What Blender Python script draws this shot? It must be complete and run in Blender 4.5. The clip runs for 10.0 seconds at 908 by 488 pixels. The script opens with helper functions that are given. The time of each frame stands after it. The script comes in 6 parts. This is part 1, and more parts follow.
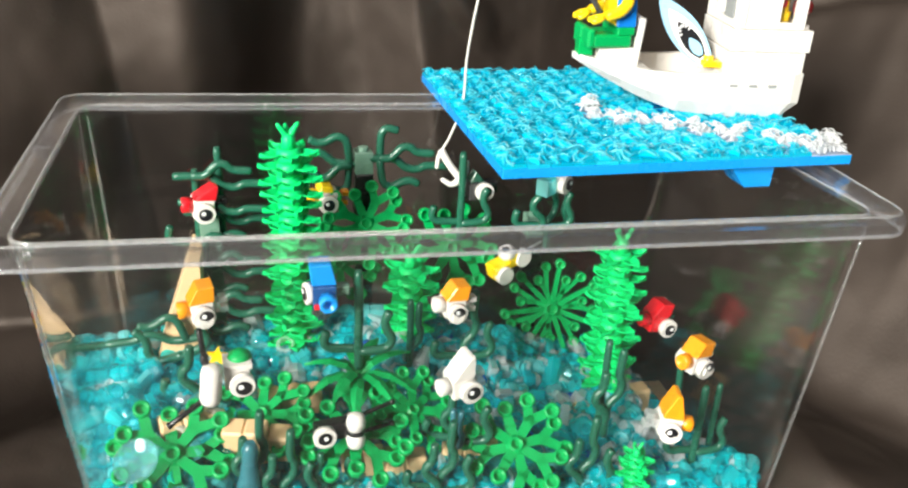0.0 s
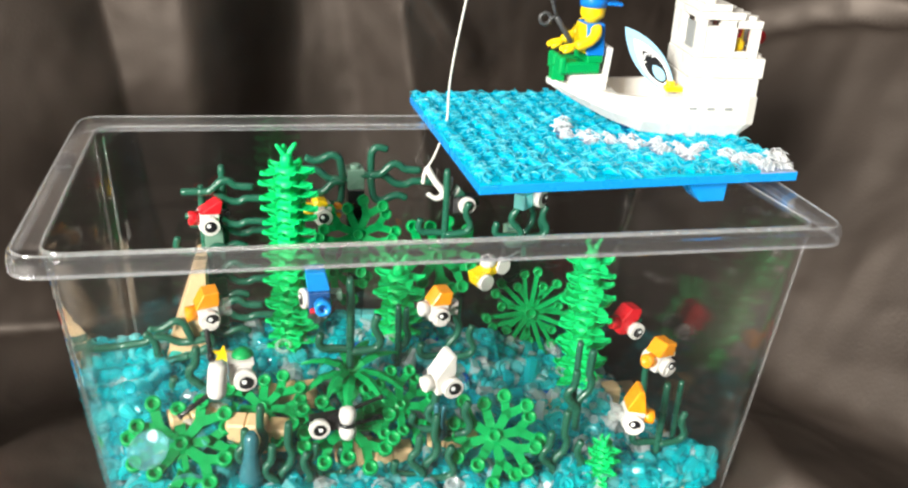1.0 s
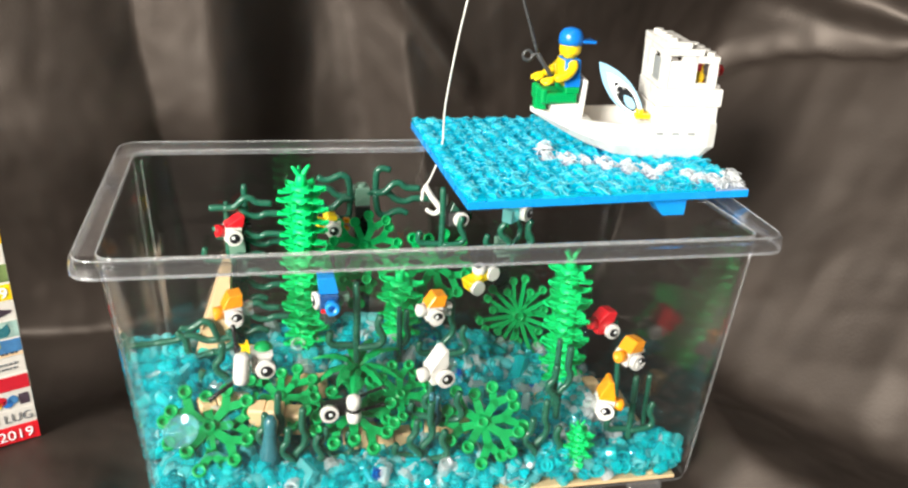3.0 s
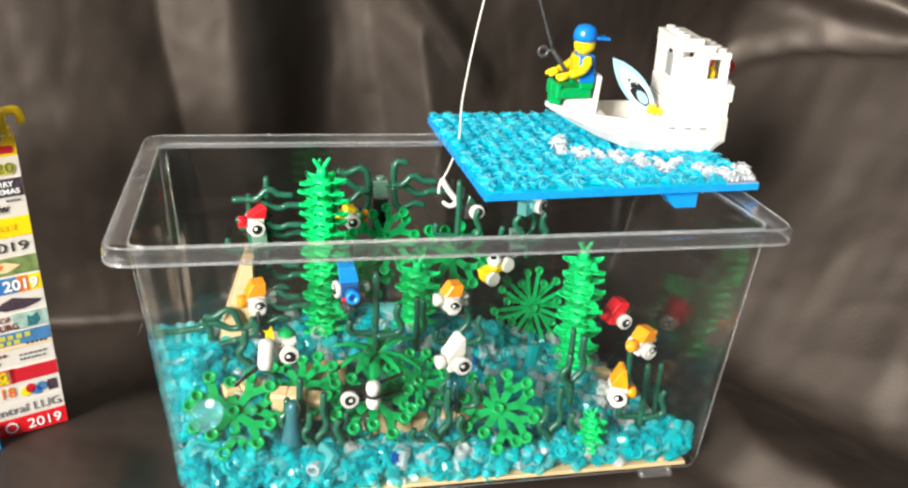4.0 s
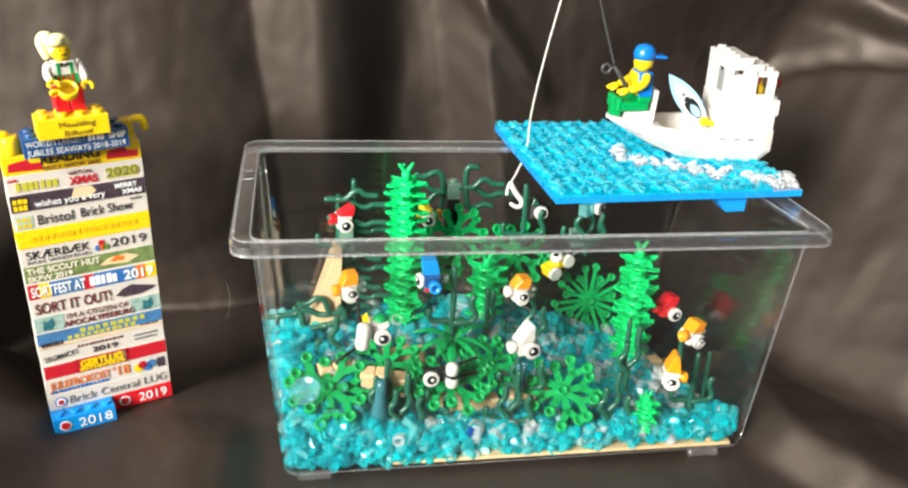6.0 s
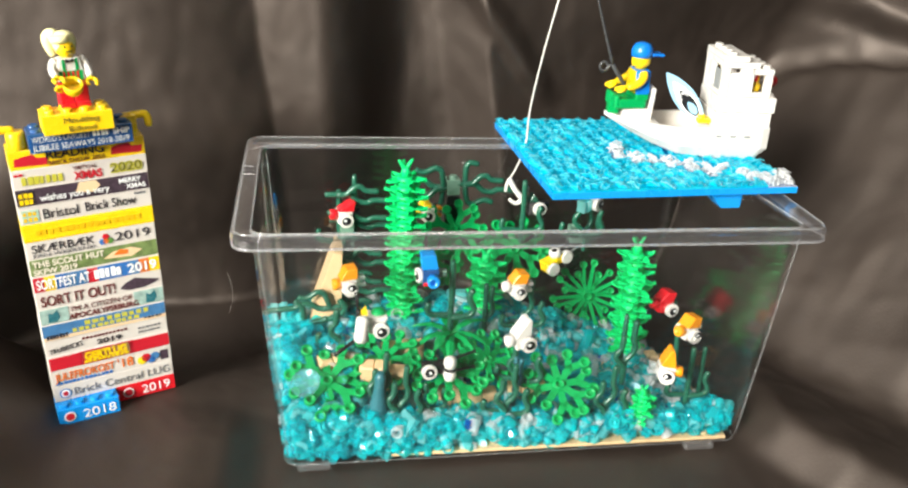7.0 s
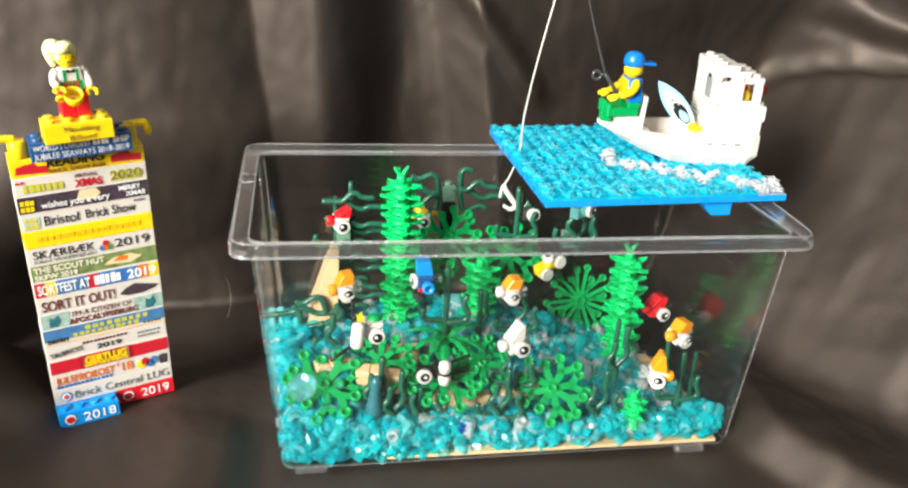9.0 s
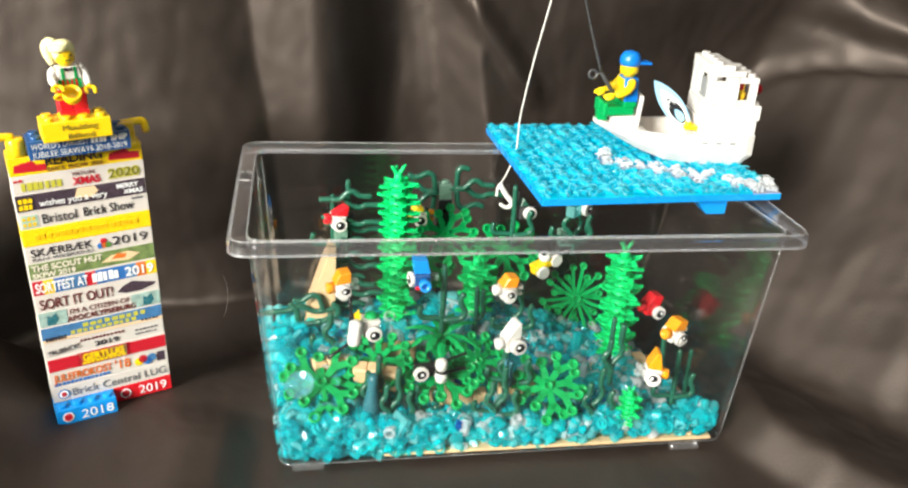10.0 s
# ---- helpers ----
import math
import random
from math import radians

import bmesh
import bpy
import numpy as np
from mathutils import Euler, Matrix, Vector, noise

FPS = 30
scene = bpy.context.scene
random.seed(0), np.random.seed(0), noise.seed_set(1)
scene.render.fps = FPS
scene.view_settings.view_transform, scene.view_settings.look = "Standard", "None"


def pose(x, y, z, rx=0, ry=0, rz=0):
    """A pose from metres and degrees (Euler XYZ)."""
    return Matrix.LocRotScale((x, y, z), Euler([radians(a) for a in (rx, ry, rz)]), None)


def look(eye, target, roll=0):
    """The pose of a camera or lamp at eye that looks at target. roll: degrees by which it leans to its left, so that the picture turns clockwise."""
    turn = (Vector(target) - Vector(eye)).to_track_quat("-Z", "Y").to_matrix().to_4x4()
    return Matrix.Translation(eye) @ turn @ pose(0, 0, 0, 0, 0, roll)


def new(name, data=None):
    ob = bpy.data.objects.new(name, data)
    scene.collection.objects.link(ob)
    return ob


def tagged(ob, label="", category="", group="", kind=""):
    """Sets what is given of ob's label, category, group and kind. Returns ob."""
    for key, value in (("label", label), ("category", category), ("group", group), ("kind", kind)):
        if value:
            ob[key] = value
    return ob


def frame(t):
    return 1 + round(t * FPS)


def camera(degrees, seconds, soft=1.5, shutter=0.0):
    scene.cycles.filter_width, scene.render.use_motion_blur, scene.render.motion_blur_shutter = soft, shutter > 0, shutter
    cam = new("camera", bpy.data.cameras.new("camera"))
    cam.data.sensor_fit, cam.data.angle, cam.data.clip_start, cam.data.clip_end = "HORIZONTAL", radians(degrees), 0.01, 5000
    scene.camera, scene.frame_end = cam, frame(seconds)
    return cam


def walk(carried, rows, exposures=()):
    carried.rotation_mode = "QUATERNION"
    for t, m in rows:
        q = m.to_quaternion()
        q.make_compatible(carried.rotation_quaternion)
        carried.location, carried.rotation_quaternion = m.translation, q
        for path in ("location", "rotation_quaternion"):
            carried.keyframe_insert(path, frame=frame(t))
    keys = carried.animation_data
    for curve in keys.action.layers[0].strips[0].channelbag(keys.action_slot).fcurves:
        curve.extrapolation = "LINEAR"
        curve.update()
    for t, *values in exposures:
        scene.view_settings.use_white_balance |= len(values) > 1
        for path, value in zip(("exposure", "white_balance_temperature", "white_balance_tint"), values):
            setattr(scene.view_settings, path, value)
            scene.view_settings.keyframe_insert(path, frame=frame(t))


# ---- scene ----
cam = camera(54.1, 10.0, 2.3)
PATH = [
    (0, (-0.047, -0.217, 0.252), (0.296, 1.559, -0.601), 2.9),
    (0.5, (-0.046, -0.231, 0.259), (0.298, 1.551, -0.58), 2.9),
    (1, (-0.047, -0.247, 0.266), (0.303, 1.538, -0.567), 2.9),
    (1.5, (-0.047, -0.262, 0.272), (0.302, 1.526, -0.554), 2.9),
    (2, (-0.047, -0.278, 0.278), (0.298, 1.518, -0.532), 2.8),
    (2.5, (-0.047, -0.29, 0.283), (0.286, 1.513, -0.516), 2.6),
    (4, (-0.053, -0.306, 0.286), (0.251, 1.499, -0.52), 2.4),
    (4.5, (-0.068, -0.32, 0.29), (0.219, 1.487, -0.518), 2.5),
    (5, (-0.079, -0.332, 0.297), (0.187, 1.477, -0.513), 2.5),
    (5.5, (-0.086, -0.34, 0.302), (0.172, 1.47, -0.509), 2.5),
    (7, (-0.081, -0.353, 0.305), (0.154, 1.458, -0.511), 2.5),
    (7.5, (-0.082, -0.354, 0.307), (0.149, 1.456, -0.512), 2.5),
    (8, (-0.082, -0.357, 0.311), (0.149, 1.452, -0.512), 2.4),
    (8.5, (-0.079, -0.358, 0.312), (0.153, 1.451, -0.509), 2.4),
    (9, (-0.08, -0.358, 0.313), (0.159, 1.45, -0.51), 2.6),
    (9.5, (-0.081, -0.358, 0.313), (0.163, 1.447, -0.512), 2.7),
    (10, (-0.081, -0.36, 0.314), (0.168, 1.444, -0.512), 2.8),
]
walk(cam, [(t, look(eye, target, roll)) for t, eye, target, roll in PATH])

# ---- world and light ----
world = bpy.data.worlds.new("sky")
scene.world = world
world.use_nodes = True
wt = world.node_tree
sky = wt.nodes.new("ShaderNodeTexSky")
sky.sky_type, sky.sun_disc = 'NISHITA', False
sky.sun_elevation, sky.sun_rotation = radians(40), radians(140)
wt.nodes["Background"].inputs[1].default_value = 0.10
wt.links.new(sky.outputs[0], wt.nodes["Background"].inputs[0])


def area(name, m, sx, sy, power, color):
    data = bpy.data.lights.new(name, 'AREA')
    data.shape, data.size, data.size_y, data.energy, data.color = 'RECTANGLE', sx, sy, power, color
    ob = new(name, data)
    ob.matrix_basis = m
    return ob


WINDOW = (-1.75, -1.68, 1.15)
area("window_light", look(WINDOW, (0.0, 0.05, 0.1)), 1.0, 1.1, 235, (1.0, 0.98, 0.89))
# added overhead fill with no fixture; lifts the floor and upward faces
FILL_AT = (0.10, -0.55, 2.33)
area("overhead_fill", look(FILL_AT, (0.0, 0.0, 0.0)), 0.9, 0.9, 11, (1.0, 0.95, 0.84))
scene.view_settings.exposure = 0.0


# ---- materials ----
def principled(name, color, rough=0.3, **inputs):
    m = bpy.data.materials.new(name)
    m.use_nodes = True
    b = m.node_tree.nodes["Principled BSDF"]
    b.inputs["Base Color"].default_value = (*color, 1)
    b.inputs["Roughness"].default_value = rough
    for k, v in inputs.items():
        b.inputs[k.replace("_", " ")].default_value = v
    return m


def mottled(m, scale, amount, bump=0.0, bump_scale=0.0, rough=0.0):
    """Object-space noise: colour varies by amount, fine relief by bump, roughness by rough."""
    t = m.node_tree
    b = t.nodes["Principled BSDF"]
    co = t.nodes.new("ShaderNodeTexCoord")
    n = t.nodes.new("ShaderNodeTexNoise")
    n.inputs["Scale"].default_value, n.inputs["Detail"].default_value = scale, 5
    t.links.new(co.outputs["Object"], n.inputs["Vector"])
    if amount:
        c = b.inputs["Base Color"].default_value[:]
        mix = t.nodes.new("ShaderNodeMix")
        mix.data_type = 'RGBA'
        mix.inputs["A"].default_value = [v * (1 - amount) for v in c[:3]] + [1]
        mix.inputs["B"].default_value = [min(1, v * (1 + amount)) for v in c[:3]] + [1]
        t.links.new(n.outputs["Fac"], mix.inputs["Factor"])
        t.links.new(mix.outputs["Result"], b.inputs["Base Color"])
    if rough:
        r = b.inputs["Roughness"].default_value
        mr = t.nodes.new("ShaderNodeMapRange")
        mr.inputs["To Min"].default_value, mr.inputs["To Max"].default_value = r - rough, r + rough
        t.links.new(n.outputs["Fac"], mr.inputs["Value"])
        t.links.new(mr.outputs["Result"], b.inputs["Roughness"])
    if bump:
        n2 = t.nodes.new("ShaderNodeTexNoise")
        n2.inputs["Scale"].default_value, n2.inputs["Detail"].default_value = bump_scale or scale * 4, 4
        t.links.new(co.outputs["Object"], n2.inputs["Vector"])
        bp = t.nodes.new("ShaderNodeBump")
        bp.inputs["Strength"].default_value, bp.inputs["Distance"].default_value = bump, 0.0004
        t.links.new(n2.outputs["Fac"], bp.inputs["Height"])
        t.links.new(bp.outputs["Normal"], b.inputs["Normal"])
    return m


def plastic(name, color, rough=0.28):
    return mottled(principled(name, color, rough), 90, 0.06, 0.12, 260, 0.07)


def clear_wall(name, tint, gloss_rough=0.03, least=0.035, milk=0.006):
    """Thin clear plastic: straight-through light with Fresnel gloss."""
    m = bpy.data.materials.new(name)
    m.use_nodes = True
    t = m.node_tree
    t.nodes.clear()
    out = t.nodes.new("ShaderNodeOutputMaterial")
    mix = t.nodes.new("ShaderNodeMixShader")
    tr = t.nodes.new("ShaderNodeBsdfTransparent")
    gl = t.nodes.new("ShaderNodeBsdfGlossy")
    face = t.nodes.new("ShaderNodeLayerWeight")
    power = t.nodes.new("ShaderNodeMath")
    power.operation, power.inputs[1].default_value = 'POWER', 3.6
    fr = t.nodes.new("ShaderNodeMapRange")
    fr.inputs["To Min"].default_value, fr.inputs["To Max"].default_value = least, 1.0
    face.inputs["Blend"].default_value = 0.5
    t.links.new(face.outputs["Facing"], power.inputs[0])
    t.links.new(power.outputs[0], fr.inputs["Value"])
    co = t.nodes.new("ShaderNodeTexCoord")
    n = t.nodes.new("ShaderNodeTexNoise")
    mr = t.nodes.new("ShaderNodeMapRange")
    n.inputs["Scale"].default_value, n.inputs["Detail"].default_value = 35, 6
    mr.inputs["To Min"].default_value, mr.inputs["To Max"].default_value = gloss_rough * 0.5, gloss_rough * 2.2
    t.links.new(co.outputs["Object"], n.inputs["Vector"])
    t.links.new(n.outputs["Fac"], mr.inputs["Value"])
    t.links.new(mr.outputs["Result"], gl.inputs["Roughness"])
    tr.inputs["Color"].default_value = (*tint, 1)
    gl.inputs["Color"].default_value = (1, 1, 1, 1)
    t.links.new(fr.outputs[0], mix.inputs[0])
    haze = t.nodes.new("ShaderNodeBsdfTranslucent")
    dust_and_glint = t.nodes.new("ShaderNodeBsdfDiffuse")
    both = t.nodes.new("ShaderNodeMixShader")
    hazy = t.nodes.new("ShaderNodeMixShader")
    hazy.inputs[0].default_value = milk
    t.links.new(haze.outputs[0], both.inputs[1])
    t.links.new(dust_and_glint.outputs[0], both.inputs[2])
    t.links.new(tr.outputs[0], hazy.inputs[1])
    t.links.new(both.outputs[0], hazy.inputs[2])
    t.links.new(hazy.outputs[0], mix.inputs[1])
    t.links.new(gl.outputs[0], mix.inputs[2])
    t.links.new(mix.outputs[0], out.inputs[0])
    return m


def see_through(name, tones, clear=0.4, rough=0.07, gloss_most=0.16, glow_share=0.35, polish=0.09, bend=0.4):
    """Tinted clear toy plastic: part of the light passes straight through, the rest scatters; tones: the tints from piece to piece."""
    m = principled(name, tones[1], rough, IOR=1.6)
    t = m.node_tree
    b = t.nodes["Principled BSDF"]
    out = t.nodes["Material Output"]
    geo = t.nodes.new("ShaderNodeNewGeometry")
    info = t.nodes.new("ShaderNodeObjectInfo")
    add = t.nodes.new("ShaderNodeMath")
    add.operation = 'ADD'
    fr = t.nodes.new("ShaderNodeMath")
    fr.operation = 'FRACT'
    ramp = t.nodes.new("ShaderNodeValToRGB")
    while len(ramp.color_ramp.elements) < len(tones):
        ramp.color_ramp.elements.new(0.5)
    for k, c in enumerate(tones):
        ramp.color_ramp.elements[k].position = k / (len(tones) - 1)
        ramp.color_ramp.elements[k].color = (*c, 1)
    t.links.new(geo.outputs["Random Per Island"], add.inputs[0])
    t.links.new(info.outputs["Random"], add.inputs[1])
    t.links.new(add.outputs[0], fr.inputs[0])
    t.links.new(fr.outputs[0], ramp.inputs[0])
    t.links.new(ramp.outputs[0], b.inputs["Base Color"])
    through_tint = (*[min(1, 0.40 + 0.60 * c ** 0.5) for c in tones[1]], 1)
    plain = t.nodes.new("ShaderNodeBsdfTransparent")
    bent = t.nodes.new("ShaderNodeBsdfRefraction")
    plain.inputs["Color"].default_value = bent.inputs["Color"].default_value = through_tint
    bent.inputs["IOR"].default_value, bent.inputs["Roughness"].default_value = 1.25, 0.05
    straight = t.nodes.new("ShaderNodeMixShader")
    straight.inputs[0].default_value = bend
    t.links.new(plain.outputs[0], straight.inputs[1])
    t.links.new(bent.outputs[0], straight.inputs[2])
    glow = t.nodes.new("ShaderNodeBsdfTranslucent")
    t.links.new(ramp.outputs[0], glow.inputs["Color"])
    milky = t.nodes.new("ShaderNodeMixShader")
    milky.inputs[0].default_value = glow_share
    t.links.new(b.outputs[0], milky.inputs[1])
    t.links.new(glow.outputs[0], milky.inputs[2])
    mix = t.nodes.new("ShaderNodeMixShader")
    mix.inputs[0].default_value = clear
    t.links.new(milky.outputs[0], mix.inputs[1])
    t.links.new(straight.outputs[0], mix.inputs[2])
    # moulded facets: a soft gloss that grows towards grazing
    gloss = t.nodes.new("ShaderNodeBsdfGlossy")
    gloss.inputs["Roughness"].default_value = polish
    face = t.nodes.new("ShaderNodeLayerWeight")
    face.inputs["Blend"].default_value = 0.4
    amount = t.nodes.new("ShaderNodeMapRange")
    amount.inputs["To Min"].default_value, amount.inputs["To Max"].default_value = 0.02, gloss_most
    t.links.new(face.outputs["Facing"], amount.inputs["Value"])
    top = t.nodes.new("ShaderNodeMixShader")
    t.links.new(amount.outputs[0], top.inputs[0])
    t.links.new(mix.outputs[0], top.inputs[1])
    t.links.new(gloss.outputs[0], top.inputs[2])
    t.links.new(top.outputs[0], out.inputs[0])
    return m


WHITE = plastic("white_plastic", (0.70, 0.665, 0.63))
BLACK = plastic("black_plastic", (0.012, 0.012, 0.013))
PRINT_BLACK = principled("black_print", (0.01, 0.01, 0.012), 0.3)
PRINT_WHITE = principled("white_print", (0.85, 0.85, 0.85), 0.3)
RED = plastic("red_plastic", (0.62, 0.012, 0.02))
ORANGE = plastic("orange_plastic", (0.85, 0.30, 0.01))
YELLOW = plastic("yellow_plastic", (0.86, 0.57, 0.008))
BLUE = plastic("blue_plastic", (0.005, 0.17, 0.62))
AZURE = plastic("bright_blue_plastic", (0.005, 0.26, 0.72))
NAVY = plastic("dark_blue_plastic", (0.012, 0.07, 0.22))
GREEN = plastic("green_plastic", (0.0, 0.30, 0.075), 0.36)
GREEN.node_tree.nodes["Principled BSDF"].inputs["Specular IOR Level"].default_value = 0.28
BRIGHT_GREEN = plastic("bright_green_plastic", (0.002, 0.56, 0.15), 0.44)
BRIGHT_GREEN.node_tree.nodes["Principled BSDF"].inputs["Specular IOR Level"].default_value = 0.28
DARK_GREEN = plastic("dark_green_plastic", (0.014, 0.095, 0.058))
SAND_GREEN = plastic("sand_green_plastic", (0.13, 0.24, 0.18))
TAN = plastic("tan_plastic", (0.68, 0.47, 0.26), 0.4)
GREY = plastic("grey_plastic", (0.28, 0.29, 0.29))
DARK_GREY = plastic("dark_grey_plastic", (0.05, 0.05, 0.052))
TEAL = plastic("dark_teal_plastic", (0.03, 0.14, 0.17))
LIGHT_BLUE = plastic("light_blue_plastic", (0.30, 0.55, 0.76))
CREAM_HAIR = plastic("pale_yellow_plastic", (0.86, 0.80, 0.42))
# the palest tints imitate highlights on the clear pieces, spread at random
SEA_BLUE = see_through("clear_sea_blue_plastic", ((0.0, 0.60, 0.72), (0.0, 0.80, 0.90), (0.0, 0.90, 0.95), (0.10, 0.94, 0.97), (0.42, 0.97, 0.98)), 0.63, 0.05, 0.30, 0.44, 0.08, 0.10)
WAVE_BLUE = see_through("clear_wave_blue_plastic", ((0.0, 0.60, 0.82), (0.0, 0.66, 0.87), (0.0, 0.72, 0.90), (0.02, 0.78, 0.94)), 0.30, 0.08, 0.09, 0.35, 0.20, 0.0)
# paler copy of the wave blue: light edge lines put into the colour
WAVE_LINE = see_through("wave_edge_light_plastic", ((0.0, 0.72, 0.92), (0.06, 0.80, 0.95), (0.16, 0.88, 0.97), (0.34, 0.94, 0.98)), 0.34, 0.08, 0.14, 0.45, 0.18, 0.0)
FOAM_CLEAR = see_through("clear_foam_plastic", ((0.84, 0.89, 0.91), (0.93, 0.95, 0.96), (0.97, 0.97, 0.98)), 0.58, 0.05, 0.30, 0.50, 0.09, 0.0)
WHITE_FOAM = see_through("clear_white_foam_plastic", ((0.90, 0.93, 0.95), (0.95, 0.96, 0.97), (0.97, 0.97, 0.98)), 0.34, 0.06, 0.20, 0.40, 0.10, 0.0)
DISH_CLEAR = see_through("clear_pale_blue_plastic", ((0.20, 0.80, 0.90), (0.40, 0.90, 0.95)), 0.78, 0.05, 0.40, 0.4, 0.08, 0.0)
FLAME = see_through("clear_deep_blue_plastic", ((0.0, 0.08, 0.40), (0.01, 0.18, 0.66)), 0.35)
CLEAR = clear_wall("clear_tank_plastic", (0.96, 0.965, 0.965), 0.014, 0.060, 0.003)
RIM = clear_wall("clear_rim_plastic", (0.93, 0.93, 0.96), 0.07, 0.13, 0.040)
# milk puts the bright edge highlights into these plastics; the feet share CORNER
EDGE = clear_wall("edge_highlight_plastic", (0.95, 0.95, 0.97), 0.10, 0.12, 0.22)
CORNER = clear_wall("highlight_and_foot_plastic", (0.95, 0.95, 0.97), 0.08, 0.10, 0.08)

CLOTH = principled("dark_satin_cloth", (0.0215, 0.0158, 0.0130), 0.55, Sheen_Weight=0.0, Sheen_Roughness=0.4, Specular_IOR_Level=0.65)
CLOTH.node_tree.nodes["Principled BSDF"].inputs["Specular Tint"].default_value = (1.0, 0.84, 0.75, 1)
mottled(CLOTH, 30, 0.4, 0.22, 600, 0.08)


def wrinkle(m, scale, strength, depth):
    """Irregular creases under the fine weave."""
    t = m.node_tree
    weave = next(n for n in t.nodes if n.type == 'BUMP')
    co = t.nodes.new("ShaderNodeTexCoord")
    n = t.nodes.new("ShaderNodeTexNoise")
    n.noise_type = 'RIDGED_MULTIFRACTAL'
    n.inputs["Scale"].default_value, n.inputs["Detail"].default_value, n.inputs["Distortion"].default_value = scale, 3, 0.6
    bp = t.nodes.new("ShaderNodeBump")
    bp.inputs["Strength"].default_value, bp.inputs["Distance"].default_value = strength, depth
    t.links.new(co.outputs["Object"], n.inputs["Vector"])
    t.links.new(n.outputs[0], bp.inputs["Height"])
    t.links.new(bp.outputs["Normal"], weave.inputs["Normal"])


wrinkle(CLOTH, 26, 0.22, 0.0016)
PAINT = mottled(principled("wall_paint", (0.06, 0.057, 0.052), 0.8), 3, 0.06, 0.2, 60)
FLOORING = mottled(principled("floor_boards", (0.08, 0.065, 0.05), 0.6), 5, 0.2)


# ---- mesh helpers ----
def bm_new():
    return bmesh.new()


def put(bm, geom, m, mi):
    bmesh.ops.transform(bm, matrix=m, verts=geom)
    fs = set()
    for v in geom:
        fs.update(v.link_faces)
    for f in fs:
        f.material_index = mi
    return bm


def box(bm, x0, y0, z0, x1, y1, z1, bev=0.0, m=None, mi=0):
    g = bmesh.ops.create_cube(bm, size=1.0)["verts"]
    s = Matrix.Translation(((x0 + x1) / 2, (y0 + y1) / 2, (z0 + z1) / 2)) @ Matrix.Diagonal((x1 - x0, y1 - y0, z1 - z0, 1))
    bmesh.ops.transform(bm, matrix=s, verts=g)
    if bev:
        es = set()
        for v in g:
            es.update(v.link_edges)
        r = bmesh.ops.bevel(bm, geom=list(es), offset=bev, segments=1, affect='EDGES', profile=0.5)
        g = list({v for f in r["faces"] for v in f.verts} | {v for v in g if v.is_valid})
    return put(bm, g, m or Matrix(), mi)


def rings(bm, prof, seg=16, m=None, mi=0, cap0=True, cap1=True, smooth=True):
    """A turned form about z from (radius, height) pairs."""
    m = m or Matrix()
    rows = []
    for r, z in prof:
        rows.append([bm.verts.new(m @ Vector((r * math.cos(2 * math.pi * i / seg), r * math.sin(2 * math.pi * i / seg), z))) for i in range(seg)])
    for a, b in zip(rows, rows[1:]):
        for i in range(seg):
            f = bm.faces.new((a[i], a[(i + 1) % seg], b[(i + 1) % seg], b[i]))
            f.smooth, f.material_index = smooth, mi
    if cap0:
        bm.faces.new(rows[0][::-1]).material_index = mi
    if cap1:
        bm.faces.new(rows[-1]).material_index = mi
    return bm


def rod(bm, r, a, b, seg=12, mi=0, bev=None):
    a, b = Vector(a), Vector(b)
    m = Matrix.Translation(a) @ (b - a).to_track_quat("Z", "Y").to_matrix().to_4x4()
    L = (b - a).length
    e = min(r * 0.2, L * 0.2) if bev is None else bev
    return rings(bm, [(r - e, 0), (r, e), (r, L - e), (r - e, L)], seg, m, mi)


def smooth_path(pts, n=6):
    pts = [Vector(p) for p in pts]
    out = []
    for i in range(len(pts) - 1):
        p0, p1, p2, p3 = pts[max(i - 1, 0)], pts[i], pts[i + 1], pts[min(i + 2, len(pts) - 1)]
        for k in range(n):
            t = k / n
            out.append(0.5 * ((2 * p1) + (p2 - p0) * t + (2 * p0 - 5 * p1 + 4 * p2 - p3) * t * t + (3 * p1 - p0 - 3 * p2 + p3) * t ** 3))
    out.append(pts[-1])
    return out


def tube(bm, pts, r, seg=8, m=None, mi=0, n=6, taper=1.0):
    """A round bar along a smooth path; taper: radius at its end over that at its start."""
    m = m or Matrix()
    ps = smooth_path(pts, n)
    rows, up = [], Vector((0.31, 0.9, 0.27))
    for i, p in enumerate(ps):
        d = (ps[min(i + 1, len(ps) - 1)] - ps[max(i - 1, 0)]).normalized()
        s = d.cross(up).normalized()
        up = s.cross(d)
        rr = r * (1 + (taper - 1) * i / (len(ps) - 1))
        if i in (0, len(ps) - 1):
            rr *= 0.72
        rows.append([bm.verts.new(m @ (p + rr * (math.cos(a) * s + math.sin(a) * up))) for a in (2 * math.pi * k / seg for k in range(seg))])
    for a, b in zip(rows, rows[1:]):
        for i in range(seg):
            f = bm.faces.new((a[i], b[i], b[(i + 1) % seg], a[(i + 1) % seg]))
            f.smooth, f.material_index = True, mi
    bm.faces.new(rows[0]).material_index = mi
    bm.faces.new(rows[-1][::-1]).material_index = mi
    return bm


